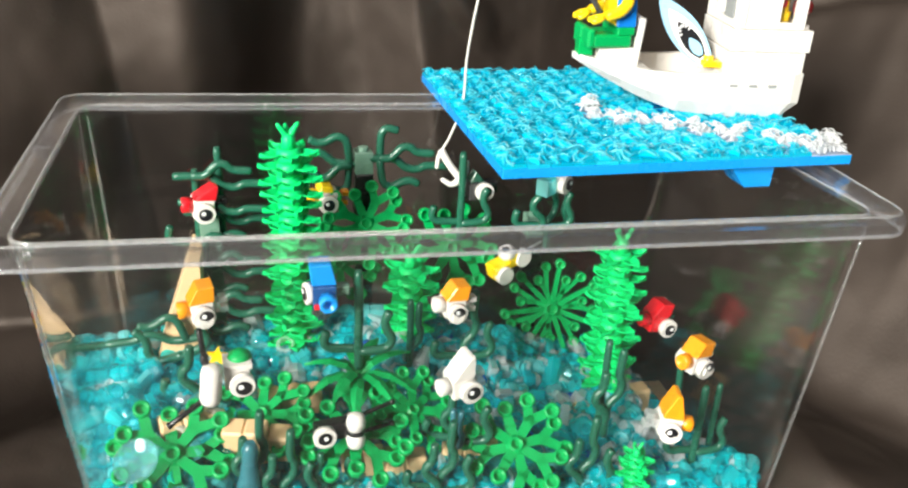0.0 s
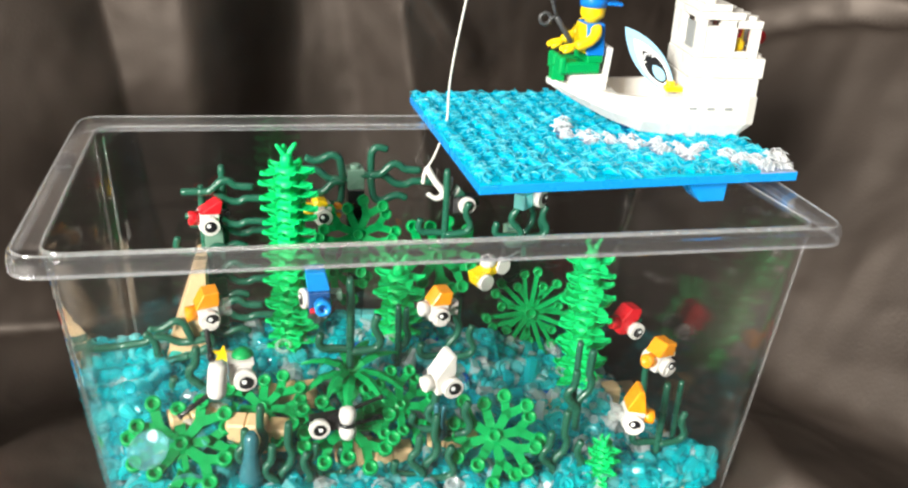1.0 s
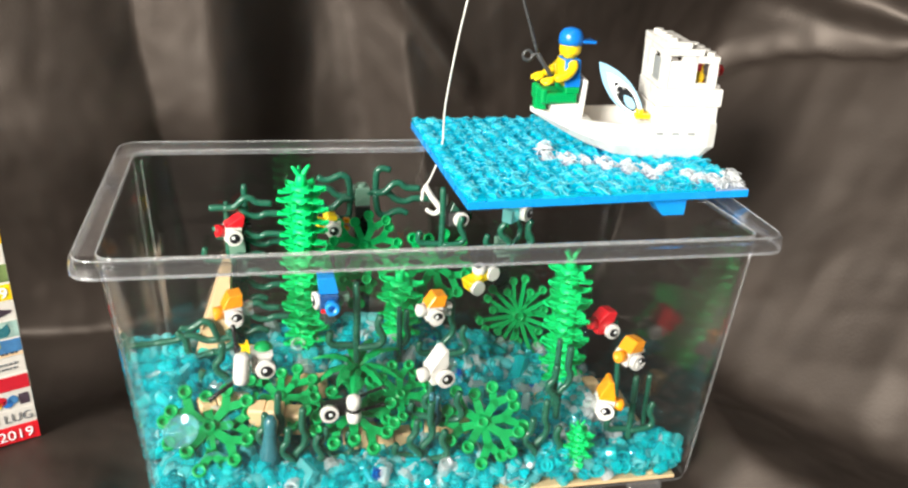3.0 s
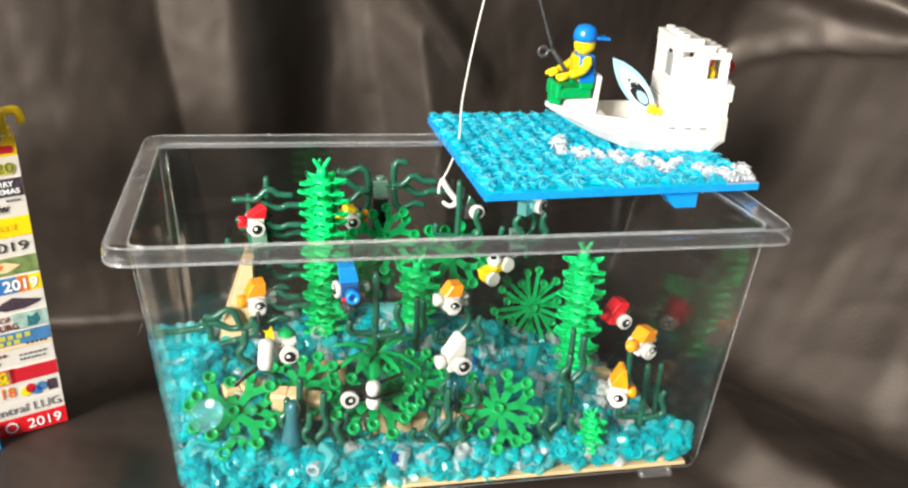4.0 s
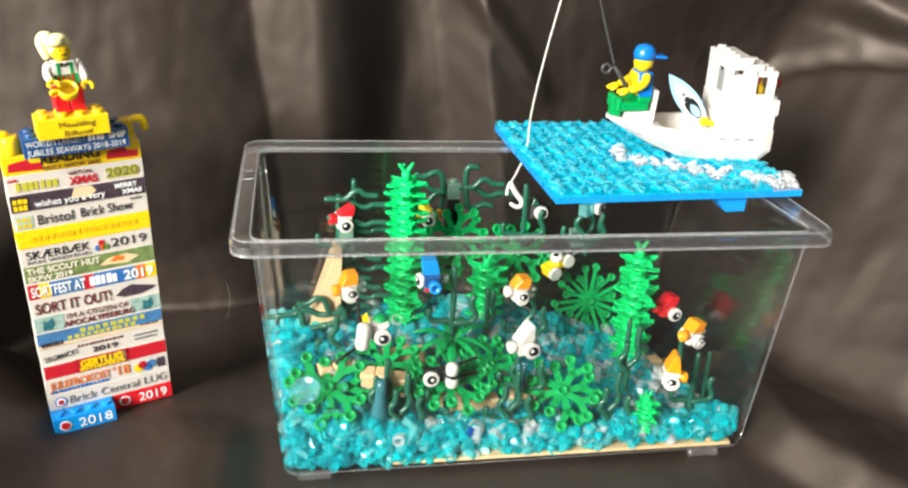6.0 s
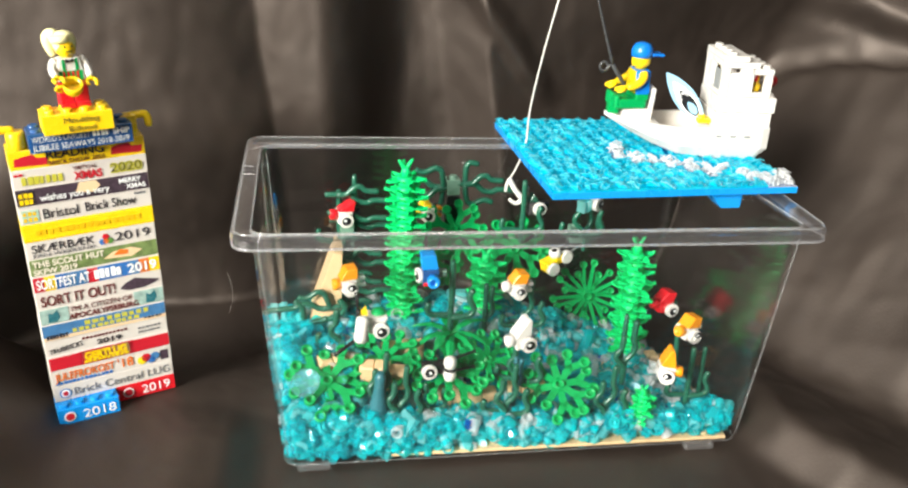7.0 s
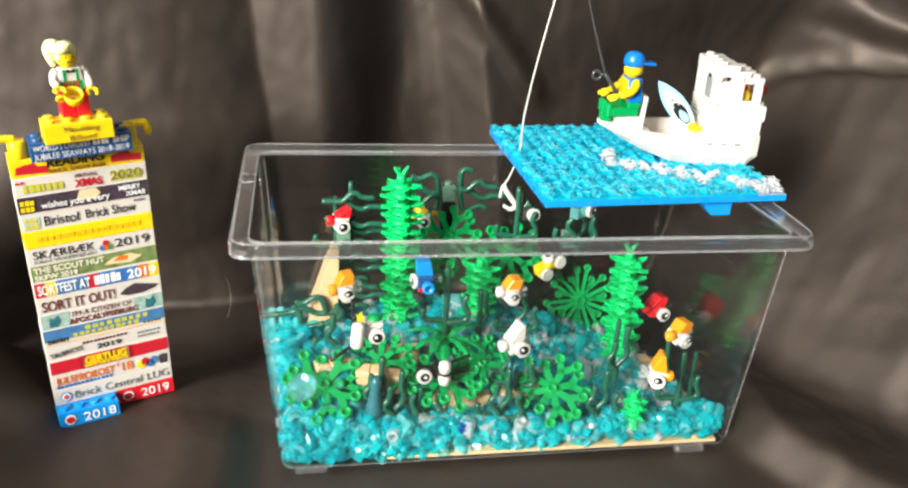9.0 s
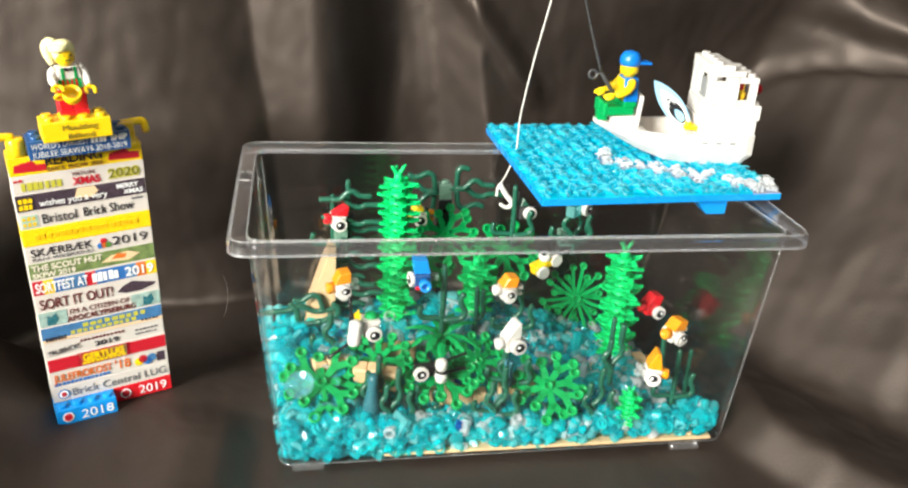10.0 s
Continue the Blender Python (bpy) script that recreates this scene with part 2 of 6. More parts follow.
def prism(bm, outline, y0, y1, m=None, mi=0, bev=0.0):
    """An (x, z) outline pushed through from y0 to y1."""
    a = [bm.verts.new((x, y0, z)) for x, z in outline]
    b = [bm.verts.new((x, y1, z)) for x, z in outline]
    n = len(a)
    fs = [bm.faces.new(a), bm.faces.new(b[::-1])] + [bm.faces.new((a[i], b[i], b[(i + 1) % n], a[(i + 1) % n])) for i in range(n)]
    vs = a + b
    if bev:
        es = {e for v in vs for e in v.link_edges}
        r = bmesh.ops.bevel(bm, geom=list(es), offset=bev, segments=1, affect='EDGES', profile=0.5)
        vs = list({v for f in r["faces"] for v in f.verts} | {v for v in vs if v.is_valid})
    bmesh.ops.recalc_face_normals(bm, faces=list({f for v in vs for f in v.link_faces}))
    return put(bm, vs, m or Matrix(), mi)


def mesh_of(name, bm, *mats):
    me = bpy.data.meshes.new(name)
    bm.normal_update()
    bm.to_mesh(me)
    bm.free()
    for x in mats:
        me.materials.append(x)
    return me


def thing(name, bm, material, label, category, m=None, group="", kind="", mats=()):
    ob = new(name, mesh_of(name, bm, material, *mats) if bm else None)
    if m:
        ob.matrix_basis = m
    return tagged(ob, label, category, group, kind)


def part(name, bm, material, parent, label="", m=None):
    me = bm if isinstance(bm, bpy.types.Mesh) else mesh_of(name, bm, material)
    ob = new(name, me)
    ob.parent = parent
    if m:
        ob.matrix_basis = m
    return tagged(ob, label)


def lettering(text, size, width=0.0, bold=0.0):
    """Text as a flat mesh in the x-z plane facing -y, its left end at x = 0; width > 0 squeezes it to that length."""
    cu = bpy.data.curves.new("lettering", 'FONT')
    cu.body, cu.size, cu.extrude, cu.offset = text, size, 0.00008, bold
    ob = bpy.data.objects.new("lettering", cu)
    me = bpy.data.meshes.new_from_object(ob)
    bpy.data.objects.remove(ob)
    xs = [v.co.x for v in me.vertices]
    w = max(xs) - min(xs)
    k = width / w if width else 1
    me.transform(pose(0, 0, 0, 90) @ Matrix.Diagonal((k, 1, 1, 1)) @ Matrix.Translation((-min(xs), 0, 0)))
    return me


S, BH, PH = 0.008, 0.0096, 0.0032   # stud pitch, brick height, plate height


def brick_mesh(nx, ny, h=BH, studs=True, bev=0.00025, dx=0.0):
    bm = bm_new()
    box(bm, 0.0001, 0.0001, 0, nx * S - 0.0001, ny * S - 0.0001, h, bev)
    if studs:
        for i in range(nx):
            for j in range(ny):
                rings(bm, [(0.0024, h), (0.0024, h + 0.0015), (0.0022, h + 0.0017)], 12, Matrix.Translation(((i + 0.5) * S, (j + 0.5) * S, 0)), cap0=False)
    return bm


# ---- the room ----
def slab(name, x0, y0, z0, x1, y1, z1, mat, label, category):
    bm = bm_new()
    box(bm, x0, y0, z0, x1, y1, z1)
    return thing(name, bm, mat, label, category, kind="structure")


slab("floor", -2.5, -1.9, -0.10, 1.6, 1.1, -0.03, FLOORING, "dark plain floor of the room below the cloth", "floor")
slab("ceiling", -2.5, -1.9, 2.4, 1.6, 1.1, 2.5, PAINT, "plain grey painted ceiling of the room", "ceiling")
slab("wall_north", -2.5, 1.0, -0.03, 1.6, 1.1, 2.4, PAINT, "plain grey painted wall behind the cloth", "wall")
slab("wall_west", -2.5, -1.8, -0.03, -2.4, 1.0, 2.4, PAINT, "plain grey painted side wall of the room", "wall")
slab("wall_east", 1.5, -1.8, -0.03, 1.6, 1.0, 2.4, PAINT, "plain grey painted side wall of the room", "wall")
bm = bm_new()
box(bm, -2.5, -1.9, -0.03, -2.25, -1.8, 2.4)
box(bm, -1.25, -1.9, -0.03, 1.6, -1.8, 2.4)
box(bm, -2.25, -1.9, -0.03, -1.25, -1.8, 0.58)
box(bm, -2.25, -1.9, 1.72, -1.25, -1.8, 2.4)
thing("wall_south", bm, PAINT, "plain grey wall with a window opening", "wall", kind="structure")


# ---- the cloth ----
def bump(v, c, w):
    return math.exp(-((v - c) / w) ** 2)


def smoothstep(a, b, v):
    t = min(1, max(0, (v - a) / (b - a)))
    return t * t * (3 - 2 * t)


FOLD_AT = (-0.45, -0.36, -0.30, -0.27, -0.225, -0.19, -0.155, -0.1345, -0.1315, -0.10, -0.078, -0.066, -0.052, -0.035, -0.022, -0.013, 0.004, 0.0110, 0.0135, 0.03, 0.06, 0.12, 0.19, 0.215, 0.60)
FOLD_SLOPE = (0.0, 0.0, 0.18, 0.02, -0.02, -0.20, -0.44, -0.60, 0.24, 0.18, 0.04, -0.16, -0.20, 0.02, 0.20, 0.72, 0.85, 0.70, -0.45, -0.42, -0.32, -0.32, -0.28, 0.0, 0.0)
ROLL_AT = (-0.20, -0.036, -0.026, -0.018, -0.006, 0.002, 0.010, 0.030, 0.056, 0.066, 0.078, 0.120, 0.30)
ROLL_SLOPE = (0.0, 0.0, 0.10, 1.05, 0.95, 0.0, -0.22, -0.26, -0.20, 0.30, 1.10, 1.15, 1.15)


def risen(at, slope, n=600):
    """Heights along a line from its slopes at some places."""
    xs = np.linspace(at[0], at[-1], n)
    hs = np.concatenate([[0.0], np.cumsum(np.interp(0.5 * (xs[1:] + xs[:-1]), at, slope)) * (xs[1] - xs[0])])
    return xs, hs


FOLD_X, FOLD_H = risen(FOLD_AT, FOLD_SLOPE, 900)
ROLL_X, ROLL_H = risen(ROLL_AT, ROLL_SLOPE)


def ground_lift(x, y):
    """The rise of the cloth over the table: a soft step below the brick tower, two slanting rolls beyond the tank's end."""
    z = 0.0080
    r = smoothstep(0.124, 0.158, x + 0.15 * (0.03 - y))
    q = (x - 0.165) * 0.84 + (y - 0.018) * 0.55
    q += 0.006 * noise.noise(Vector((x * 9, y * 9, 5))) + 0.003 * noise.noise(Vector((x * 24, y * 24, 6)))
    s = (x - 0.165) * 0.55 - (y - 0.018) * 0.84
    z += r * float(np.interp(q, ROLL_X, ROLL_H))
    # small creases that run down the rolls
    z += r * (0.0016 * noise.noise(Vector((q * 18, s * 60, 2.2))) - 0.0018 * abs(noise.noise(Vector((x * 32, y * 32, 9)))))
    calm = 1 - bump(x, 0.01, 0.13) * bump(y, 0.07, 0.09)
    z -= calm * (0.0016 * abs(noise.noise(Vector((x * 30, y * 18, 7.7)))) + 0.0008 * abs(noise.noise(Vector((x * 70 + y * 30, y * 60, 1.7)))))
    z += 0.0075 * smoothstep(-0.200, -0.158, x) * (1 - smoothstep(-0.148, -0.124, x)) * (1 - smoothstep(0.04, 0.09, y)) * smoothstep(-0.16, -0.06, y)
    z += 0.0024 * (1 - smoothstep(-0.150, -0.128, x))
    # a rise that falls away towards the tower
    z += 0.060 * (1 - smoothstep(-0.315, -0.235, x + 0.15 * (y - 0.1))) * smoothstep(-0.05, 0.06, y)
    z -= 0.024 * smoothstep(0.09, 0.20, y) * (1 - smoothstep(-0.15, -0.10, x))
    z += calm * 0.0020 * (noise.noise(Vector((x * 11, y * 11, 3))) - 0.3)
    return max(z, -0.020)


def drape(x, z):
    """How far the hanging cloth comes forward."""
    tilt = float(np.interp(x, (-0.13, -0.066, -0.01, 0.04), (0.10, -0.03, 0.15, 0.15)))
    lean = x + tilt * (z - 0.18) + 0.003 * noise.noise(Vector((x * 6, z * 14, 7)))
    f = 0.018 + float(np.interp(lean, FOLD_X, FOLD_H))
    f -= 0.0010 * abs(noise.noise(Vector((x * 17, z * 12, 8.8)))) + 0.0005 * abs(noise.noise(Vector((x * 45 + z * 20, z * 38, 3.8))))
    # low down the cloth draws back, and at the far end it turns away from the light
    f += 0.045 * smoothstep(0.01, 0.15, z) * (1 - smoothstep(-0.10, -0.04, x)) - 0.020
    f += 0.070 * (1 - smoothstep(-0.315, -0.235, x)) * (1 - smoothstep(0.06, 0.15, z))
    # a slanting fold that runs down from the sharp edge
    s = x - 0.018 - 0.72 * (0.197 - z)
    f += 0.0075 * smoothstep(-0.012, 0.001, s) * (1 - smoothstep(0.001, 0.020, s)) * smoothstep(0.140, 0.165, z) * (1 - smoothstep(0.215, 0.240, z))
    # the gathered end: a broad shoulder with a crest above and small level creases
    right = smoothstep(0.20, 0.26, x)
    side = x - 0.225 - 0.12 * (z - 0.05)
    top = z - (0.222 - 0.28 * (x - 0.245))
    f += (0.075 * smoothstep(-0.012, 0.085, side) + 0.080 * smoothstep(0.04, 0.22, side)) * (1 - 0.8 * smoothstep(0.0, 0.034, top) * smoothstep(0.235, 0.290, x))
    f += right * (0.0022 * noise.noise(Vector((side * 50, z * 26, 4.1))) - 0.0020 * abs(noise.noise(Vector((x * 36, z * 36, 6.1)))))
    f -= right * 0.008 * bump(z, 0.045 + 0.10 * (x - 0.25), 0.014)
    f += 0.034 * smoothstep(0.165, 0.25, z) * smoothstep(0.05, 0.16, x)
    f -= smoothstep(0.240, 0.275, x) * 0.006 * bump(top, -0.012, 0.008)
    f += 0.003 * noise.noise(Vector((x * 9, z * 6, 0.3))) + 0.0012 * noise.noise(Vector((x * 40, z * 22, 1.3))) + 0.0006 * noise.noise(Vector((x * 110, z * 70, 2.3)))
    return f


def cloth():
    back = 0.232
    us = np.concatenate([np.linspace(-1.3, -0.42, 24, endpoint=False), np.linspace(-0.42, 0.46, 400, endpoint=False), np.linspace(0.46, 1.3, 24)])
    vs = np.concatenate([np.linspace(-1.3, -0.12, 26, endpoint=False), np.linspace(-0.12, 0.16, 110, endpoint=False), np.linspace(0.16, 0.54, 150, endpoint=False), np.linspace(0.54, 1.0, 16)])
    verts, faces = [], []
    for u in us:
        # where the cloth turns up: further forward at the gathered end
        start = drape(u, 0.05)
        R = 0.005 + 0.012 * smoothstep(0.0, 0.19, u)
        arc = R * math.pi / 2
        knee = back - start - R
        keep = smoothstep(0.14, 0.19, u)
        for v in vs:
            # v runs along the floor, round a curve and up the hanging part
            if v < knee:
                y, z, ny, nz = v, 0.0, 0.0, 1.0
            elif v < knee + arc:
                a = (v - knee) / R
                y, z, ny, nz = knee + R * math.sin(a), R - R * math.cos(a), -math.sin(a), math.cos(a)
            else:
                y, z, ny, nz = knee + R, R + v - knee - arc, -1.0, 0.0
            w = smoothstep(knee - 0.060, knee + arc, v)
            lift = ground_lift(u, min(y, knee)) * (1 - w * (1 - keep))
            d = (drape(u, z + lift) - start) * w
            verts.append((u, y + ny * d, max(0.0, z + nz * d) + lift))
    n = len(vs)
    for i in range(len(us) - 1):
        for j in range(n - 1):
            faces.append((i * n + j, (i + 1) * n + j, (i + 1) * n + j + 1, i * n + j + 1))
    me = bpy.data.meshes.new("cloth")
    me.from_pydata(verts, [], faces)
    me.polygons.foreach_set("use_smooth", [True] * len(me.polygons))
    me.materials.append(CLOTH)
    ob = new("cloth_backdrop", me)
    return tagged(ob, "dark brown-black satin cloth with soft folds, draped behind and below", "cloth", kind="structure")


cloth()


# ---- the tank ----
def quad_ring(corners, r, z, k=8):
    """A rounded outline through four corners (x, y), at the heights z(x)."""
    out = []
    c = [Vector(p) for p in corners]
    for i in range(4):
        a, b, d = c[i - 1], c[i], c[(i + 1) % 4]
        e0, e1 = (a - b).normalized(), (d - b).normalized()
        p0, p2 = b + e0 * r, b + e1 * r
        for j in range(k + 1):
            t = j / k
            p = p0 * (1 - t) ** 2 + b * 2 * t * (1 - t) + p2 * t * t
            out.append(Vector((p.x, p.y, z(p.x))))
    return out


def inset(corners, d):
    c = sum((Vector(p) for p in corners), Vector((0, 0))) / 4
    return [Vector(p) - Vector((math.copysign(d, p[0] - c.x), math.copysign(d, p[1] - c.y))) for p in corners]


def skin(bm, loops, closed=False, smooth=True):
    vs = [[bm.verts.new(p) for p in lp] for lp in loops]
    pairs = list(zip(vs, vs[1:])) + ([(vs[-1], vs[0])] if closed else [])
    n = len(vs[0])
    for a, b in pairs:
        for i in range(n):
            bm.faces.new((a[i], a[(i + 1) % n], b[(i + 1) % n], b[i])).smooth = smooth
    return vs


TOP = [(-0.1326, 0.0034), (0.1525, 0.0180), (0.1452, 0.1632), (-0.1390, 0.1488)]
NECK = [(-0.1245, 0.0114), (0.1440, 0.0258), (0.1250, 0.1545), (-0.1305, 0.1403)]
BASE = [(-0.1155, 0.0205), (0.1325, 0.0290), (0.1060, 0.1285), (-0.1210, 0.1210)]


def rim_z(x):
    return 0.1417 - 0.0181 * (x + 0.1316)


def build_tank():
    tank = thing("fish_tank", None, None, "clear plastic fish tank with a wide rim and feet", "tank", pose(0, 0, 0))
    neck = NECK
    flat = lambda z: (lambda x: z)
    bm = bm_new()
    steps = [(neck, 0.009, lambda x: rim_z(x) + 0.0035)]
    for t in (0.25, 0.5, 0.75):
        cs = [Vector(a).lerp(Vector(b), t) for a, b in zip(neck, BASE)]
        steps.append((cs, 0.010, lambda x, t=t: rim_z(x) * (1 - t) + 0.016 * t))
    steps.append((BASE, 0.009, flat(0.0160)))
    outer = [quad_ring(c, r, z) for c, r, z in steps]
    outer.append(quad_ring(inset(BASE, 0.0008), 0.0085, flat(0.0132)))
    outer.append(quad_ring(inset(BASE, 0.0035), 0.008, flat(0.0113)))
    vs = skin(bm, outer, smooth=False)
    bm.faces.new(vs[-1])
    inner = [quad_ring(inset(c, 0.0014), r - 0.0012, z) for c, r, z in steps] + [quad_ring(inset(BASE, 0.0055), 0.009, flat(0.0132))]
    vi = skin(bm, inner, smooth=False)
    bm.faces.new(vi[-1])
    n = len(vs[0])
    for i in range(n):
        bm.faces.new((vs[0][i], vs[0][(i + 1) % n], vi[0][(i + 1) % n], vi[0][i]))
    bmesh.ops.recalc_face_normals(bm, faces=bm.faces)
    part("wall", bm, CLEAR, tank).visible_shadow = False
    # the rim: a flat flange with a turned-down lip
    bm = bm_new()
    prof = [(0.0085, 0.0020), (0.0085, 0.0042), (0.0020, 0.0064), (0.0004, 0.0058), (0.0, 0.0040), (0.0, 0.0), (0.0016, 0.0), (0.0018, 0.0036)]
    loops = [quad_ring(NECK if d > 0.008 else inset(TOP, d), 0.009 if d > 0.008 else 0.0105 - d * 0.4, lambda x, h=h: rim_z(x) + h) for d, h in prof]
    skin(bm, loops, closed=True, smooth=False)
    bmesh.ops.recalc_face_normals(bm, faces=bm.faces)
    part("rim", bm, RIM, tank, "glossy clear flanged rim").visible_shadow = False
    # milky beads painted as highlights: the lip's lower and upper edge, the upright corners and the floor's edge
    for ring, r in ((quad_ring(inset(TOP, 0.0006), 0.0102, rim_z), 0.0007), (quad_ring(inset(TOP, 0.0016), 0.0098, lambda x: rim_z(x) + 0.0066), 0.0004),
                    (quad_ring(inset(NECK, -0.0004), 0.0085, lambda x: rim_z(x) + 0.0044), 0.0005), (quad_ring(inset(BASE, 0.0010), 0.0085, flat(0.0126)), 0.0005)):
        bm = bm_new()
        tube(bm, ring + [ring[0]], r, 6, n=1)
        part("edge_highlight", bm, CORNER if ring[0].z < 0.02 else EDGE, tank).visible_shadow = False
    for i in (0, 1, 3):
        c0, c1 = Vector(NECK[i]), Vector(BASE[i])
        mid = (sum((Vector(c) for c in NECK), Vector((0, 0))) / 4)
        bm = bm_new()
        pts = [Vector((*(p + (mid - p).normalized() * 0.0036), z)) for p, z in ((c0, rim_z(c0.x)), (c0.lerp(c1, 0.5), (rim_z(c0.x) + 0.016) / 2), (c1, 0.016))]
        tube(bm, pts, 0.0006, 6, n=4)
        part("corner_highlight", bm, CORNER, tank).visible_shadow = False
    # catch for the lid
    for x, y, rz in ((-0.1352, 0.0900, 3),):
        bm = bm_new()
        box(bm, 0.0010, -0.0075, 0.0058, 0.0072, 0.0075, 0.0072, 0.0006)
        part("lid_catch", bm, RIM, tank, m=pose(x, y, rim_z(x), 0, 0, rz)).visible_shadow = False
    for x, y in ((-0.1000, 0.0275), (0.1090, 0.0330), (0.1020, 0.116), (-0.107, 0.110)):
        bm = bm_new()
        box(bm, -0.0085, -0.005, 0.0074, 0.0085, 0.0, 0.0112, 0.0009)
        part("foot", bm, CORNER, tank, m=pose(x, y, 0, 0, 0, 2.5)).visible_shadow = False
    return tank


build_tank()

# ---- the sea surface plate with waves ----
PLATE = pose(0.0201, 0.0515, 0.1462, -1.2, 0, 3.8)
PS = 0.0083
sea_plate = thing("sea_plate", None, None, "square blue plate covered with clear blue wave pieces", "plate", PLATE)
bm = bm_new()
box(bm, 0, 0, 0, 16 * PS, 16 * PS, 0.0034, 0.0002)
part("base_plate", bm, AZURE, sea_plate)
bm = bm_new()
prism(bm, [(0.0035, 0.0), (0.0215, 0.0), (0.0210, -0.0085), (0.0105, -0.0085)], 0, 0.012, bev=0.0002)
part("hook_brick", bm, AZURE, sea_plate, "blue brick that grips the rim", pose(0.083, 0.004, -0.0003))


def wave_mesh(name, mat, line, seed, top, crests):
    """One stud of rough sea: a low foot with thin curling crests at odd angles; their paler tubes stand for light lines
    on clear edges.
    """
    r = random.Random(seed)
    bm = bm_new()
    a = PS / 2 - 0.0002
    box(bm, -a, -a, 0, a, a, 0.0013 if crests == 7 else 0.0004)
    for k in range(crests):
        h = top * r.uniform(0.5, 1.0)
        y = r.uniform(-0.8, 0.8) * a
        m = pose(0, 0, 0, 0, 0, r.uniform(-35, 35) + (90 if r.random() < 0.4 else 0))
        L = a * r.uniform(0.7, 1.15)
        s = r.choice((-1, 1))
        pts = [(-L * s, y, 0.0010), (-L * 0.3 * s, y + r.uniform(-1, 1) * 0.001, h * 0.55 + 0.0010), (L * 0.4 * s, y + r.uniform(-1, 1) * 0.001, h + 0.0010), (L * 0.95 * s, y + r.uniform(-1, 1) * 0.0014, h * 0.75 + 0.0010)]
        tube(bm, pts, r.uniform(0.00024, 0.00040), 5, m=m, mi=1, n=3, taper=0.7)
        if k % 3 == 0:
            w = 0.0003
            prism(bm, [(p[0], p[2] * 0.9) for p in pts] + [(L * 0.9 * s, 0.0008)], y - w, y + w, m=m)
    return mesh_of(name, bm, mat, line)


WAVES = [wave_mesh("wave", WAVE_BLUE, WAVE_LINE, k, 0.0026, 7) for k in range(8)]
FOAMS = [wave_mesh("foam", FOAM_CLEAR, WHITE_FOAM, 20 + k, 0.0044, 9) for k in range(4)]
rng = random.Random(5)
BOAT = pose(0.1545, 0.1205, 0.1500, 0, 0, 176)
boat_inv = BOAT.inverted()
for i in range(16):
    for j in range(16):
        c = Vector(((i + 0.5) * PS, (j + 0.5) * PS, 0.0034))
        b = boat_inv @ (PLATE @ c)
        if 0.004 < b.x < 0.058 and abs(b.y) < 0.009:
            continue
        turn = rng.choice((0, 90, 180, 270)) if rng.random() < 0.45 else (90 if (i + 2 * j) % 3 else 180)
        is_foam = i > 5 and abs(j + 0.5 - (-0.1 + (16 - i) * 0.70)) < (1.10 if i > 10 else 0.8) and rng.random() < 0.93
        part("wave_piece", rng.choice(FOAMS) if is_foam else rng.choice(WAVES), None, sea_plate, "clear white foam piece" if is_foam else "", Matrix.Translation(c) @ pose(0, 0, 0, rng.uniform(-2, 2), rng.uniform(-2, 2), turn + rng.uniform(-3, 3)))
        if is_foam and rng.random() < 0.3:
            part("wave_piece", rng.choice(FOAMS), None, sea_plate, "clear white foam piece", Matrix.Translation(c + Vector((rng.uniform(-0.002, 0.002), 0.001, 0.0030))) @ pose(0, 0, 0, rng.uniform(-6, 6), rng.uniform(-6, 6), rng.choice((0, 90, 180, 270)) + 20))


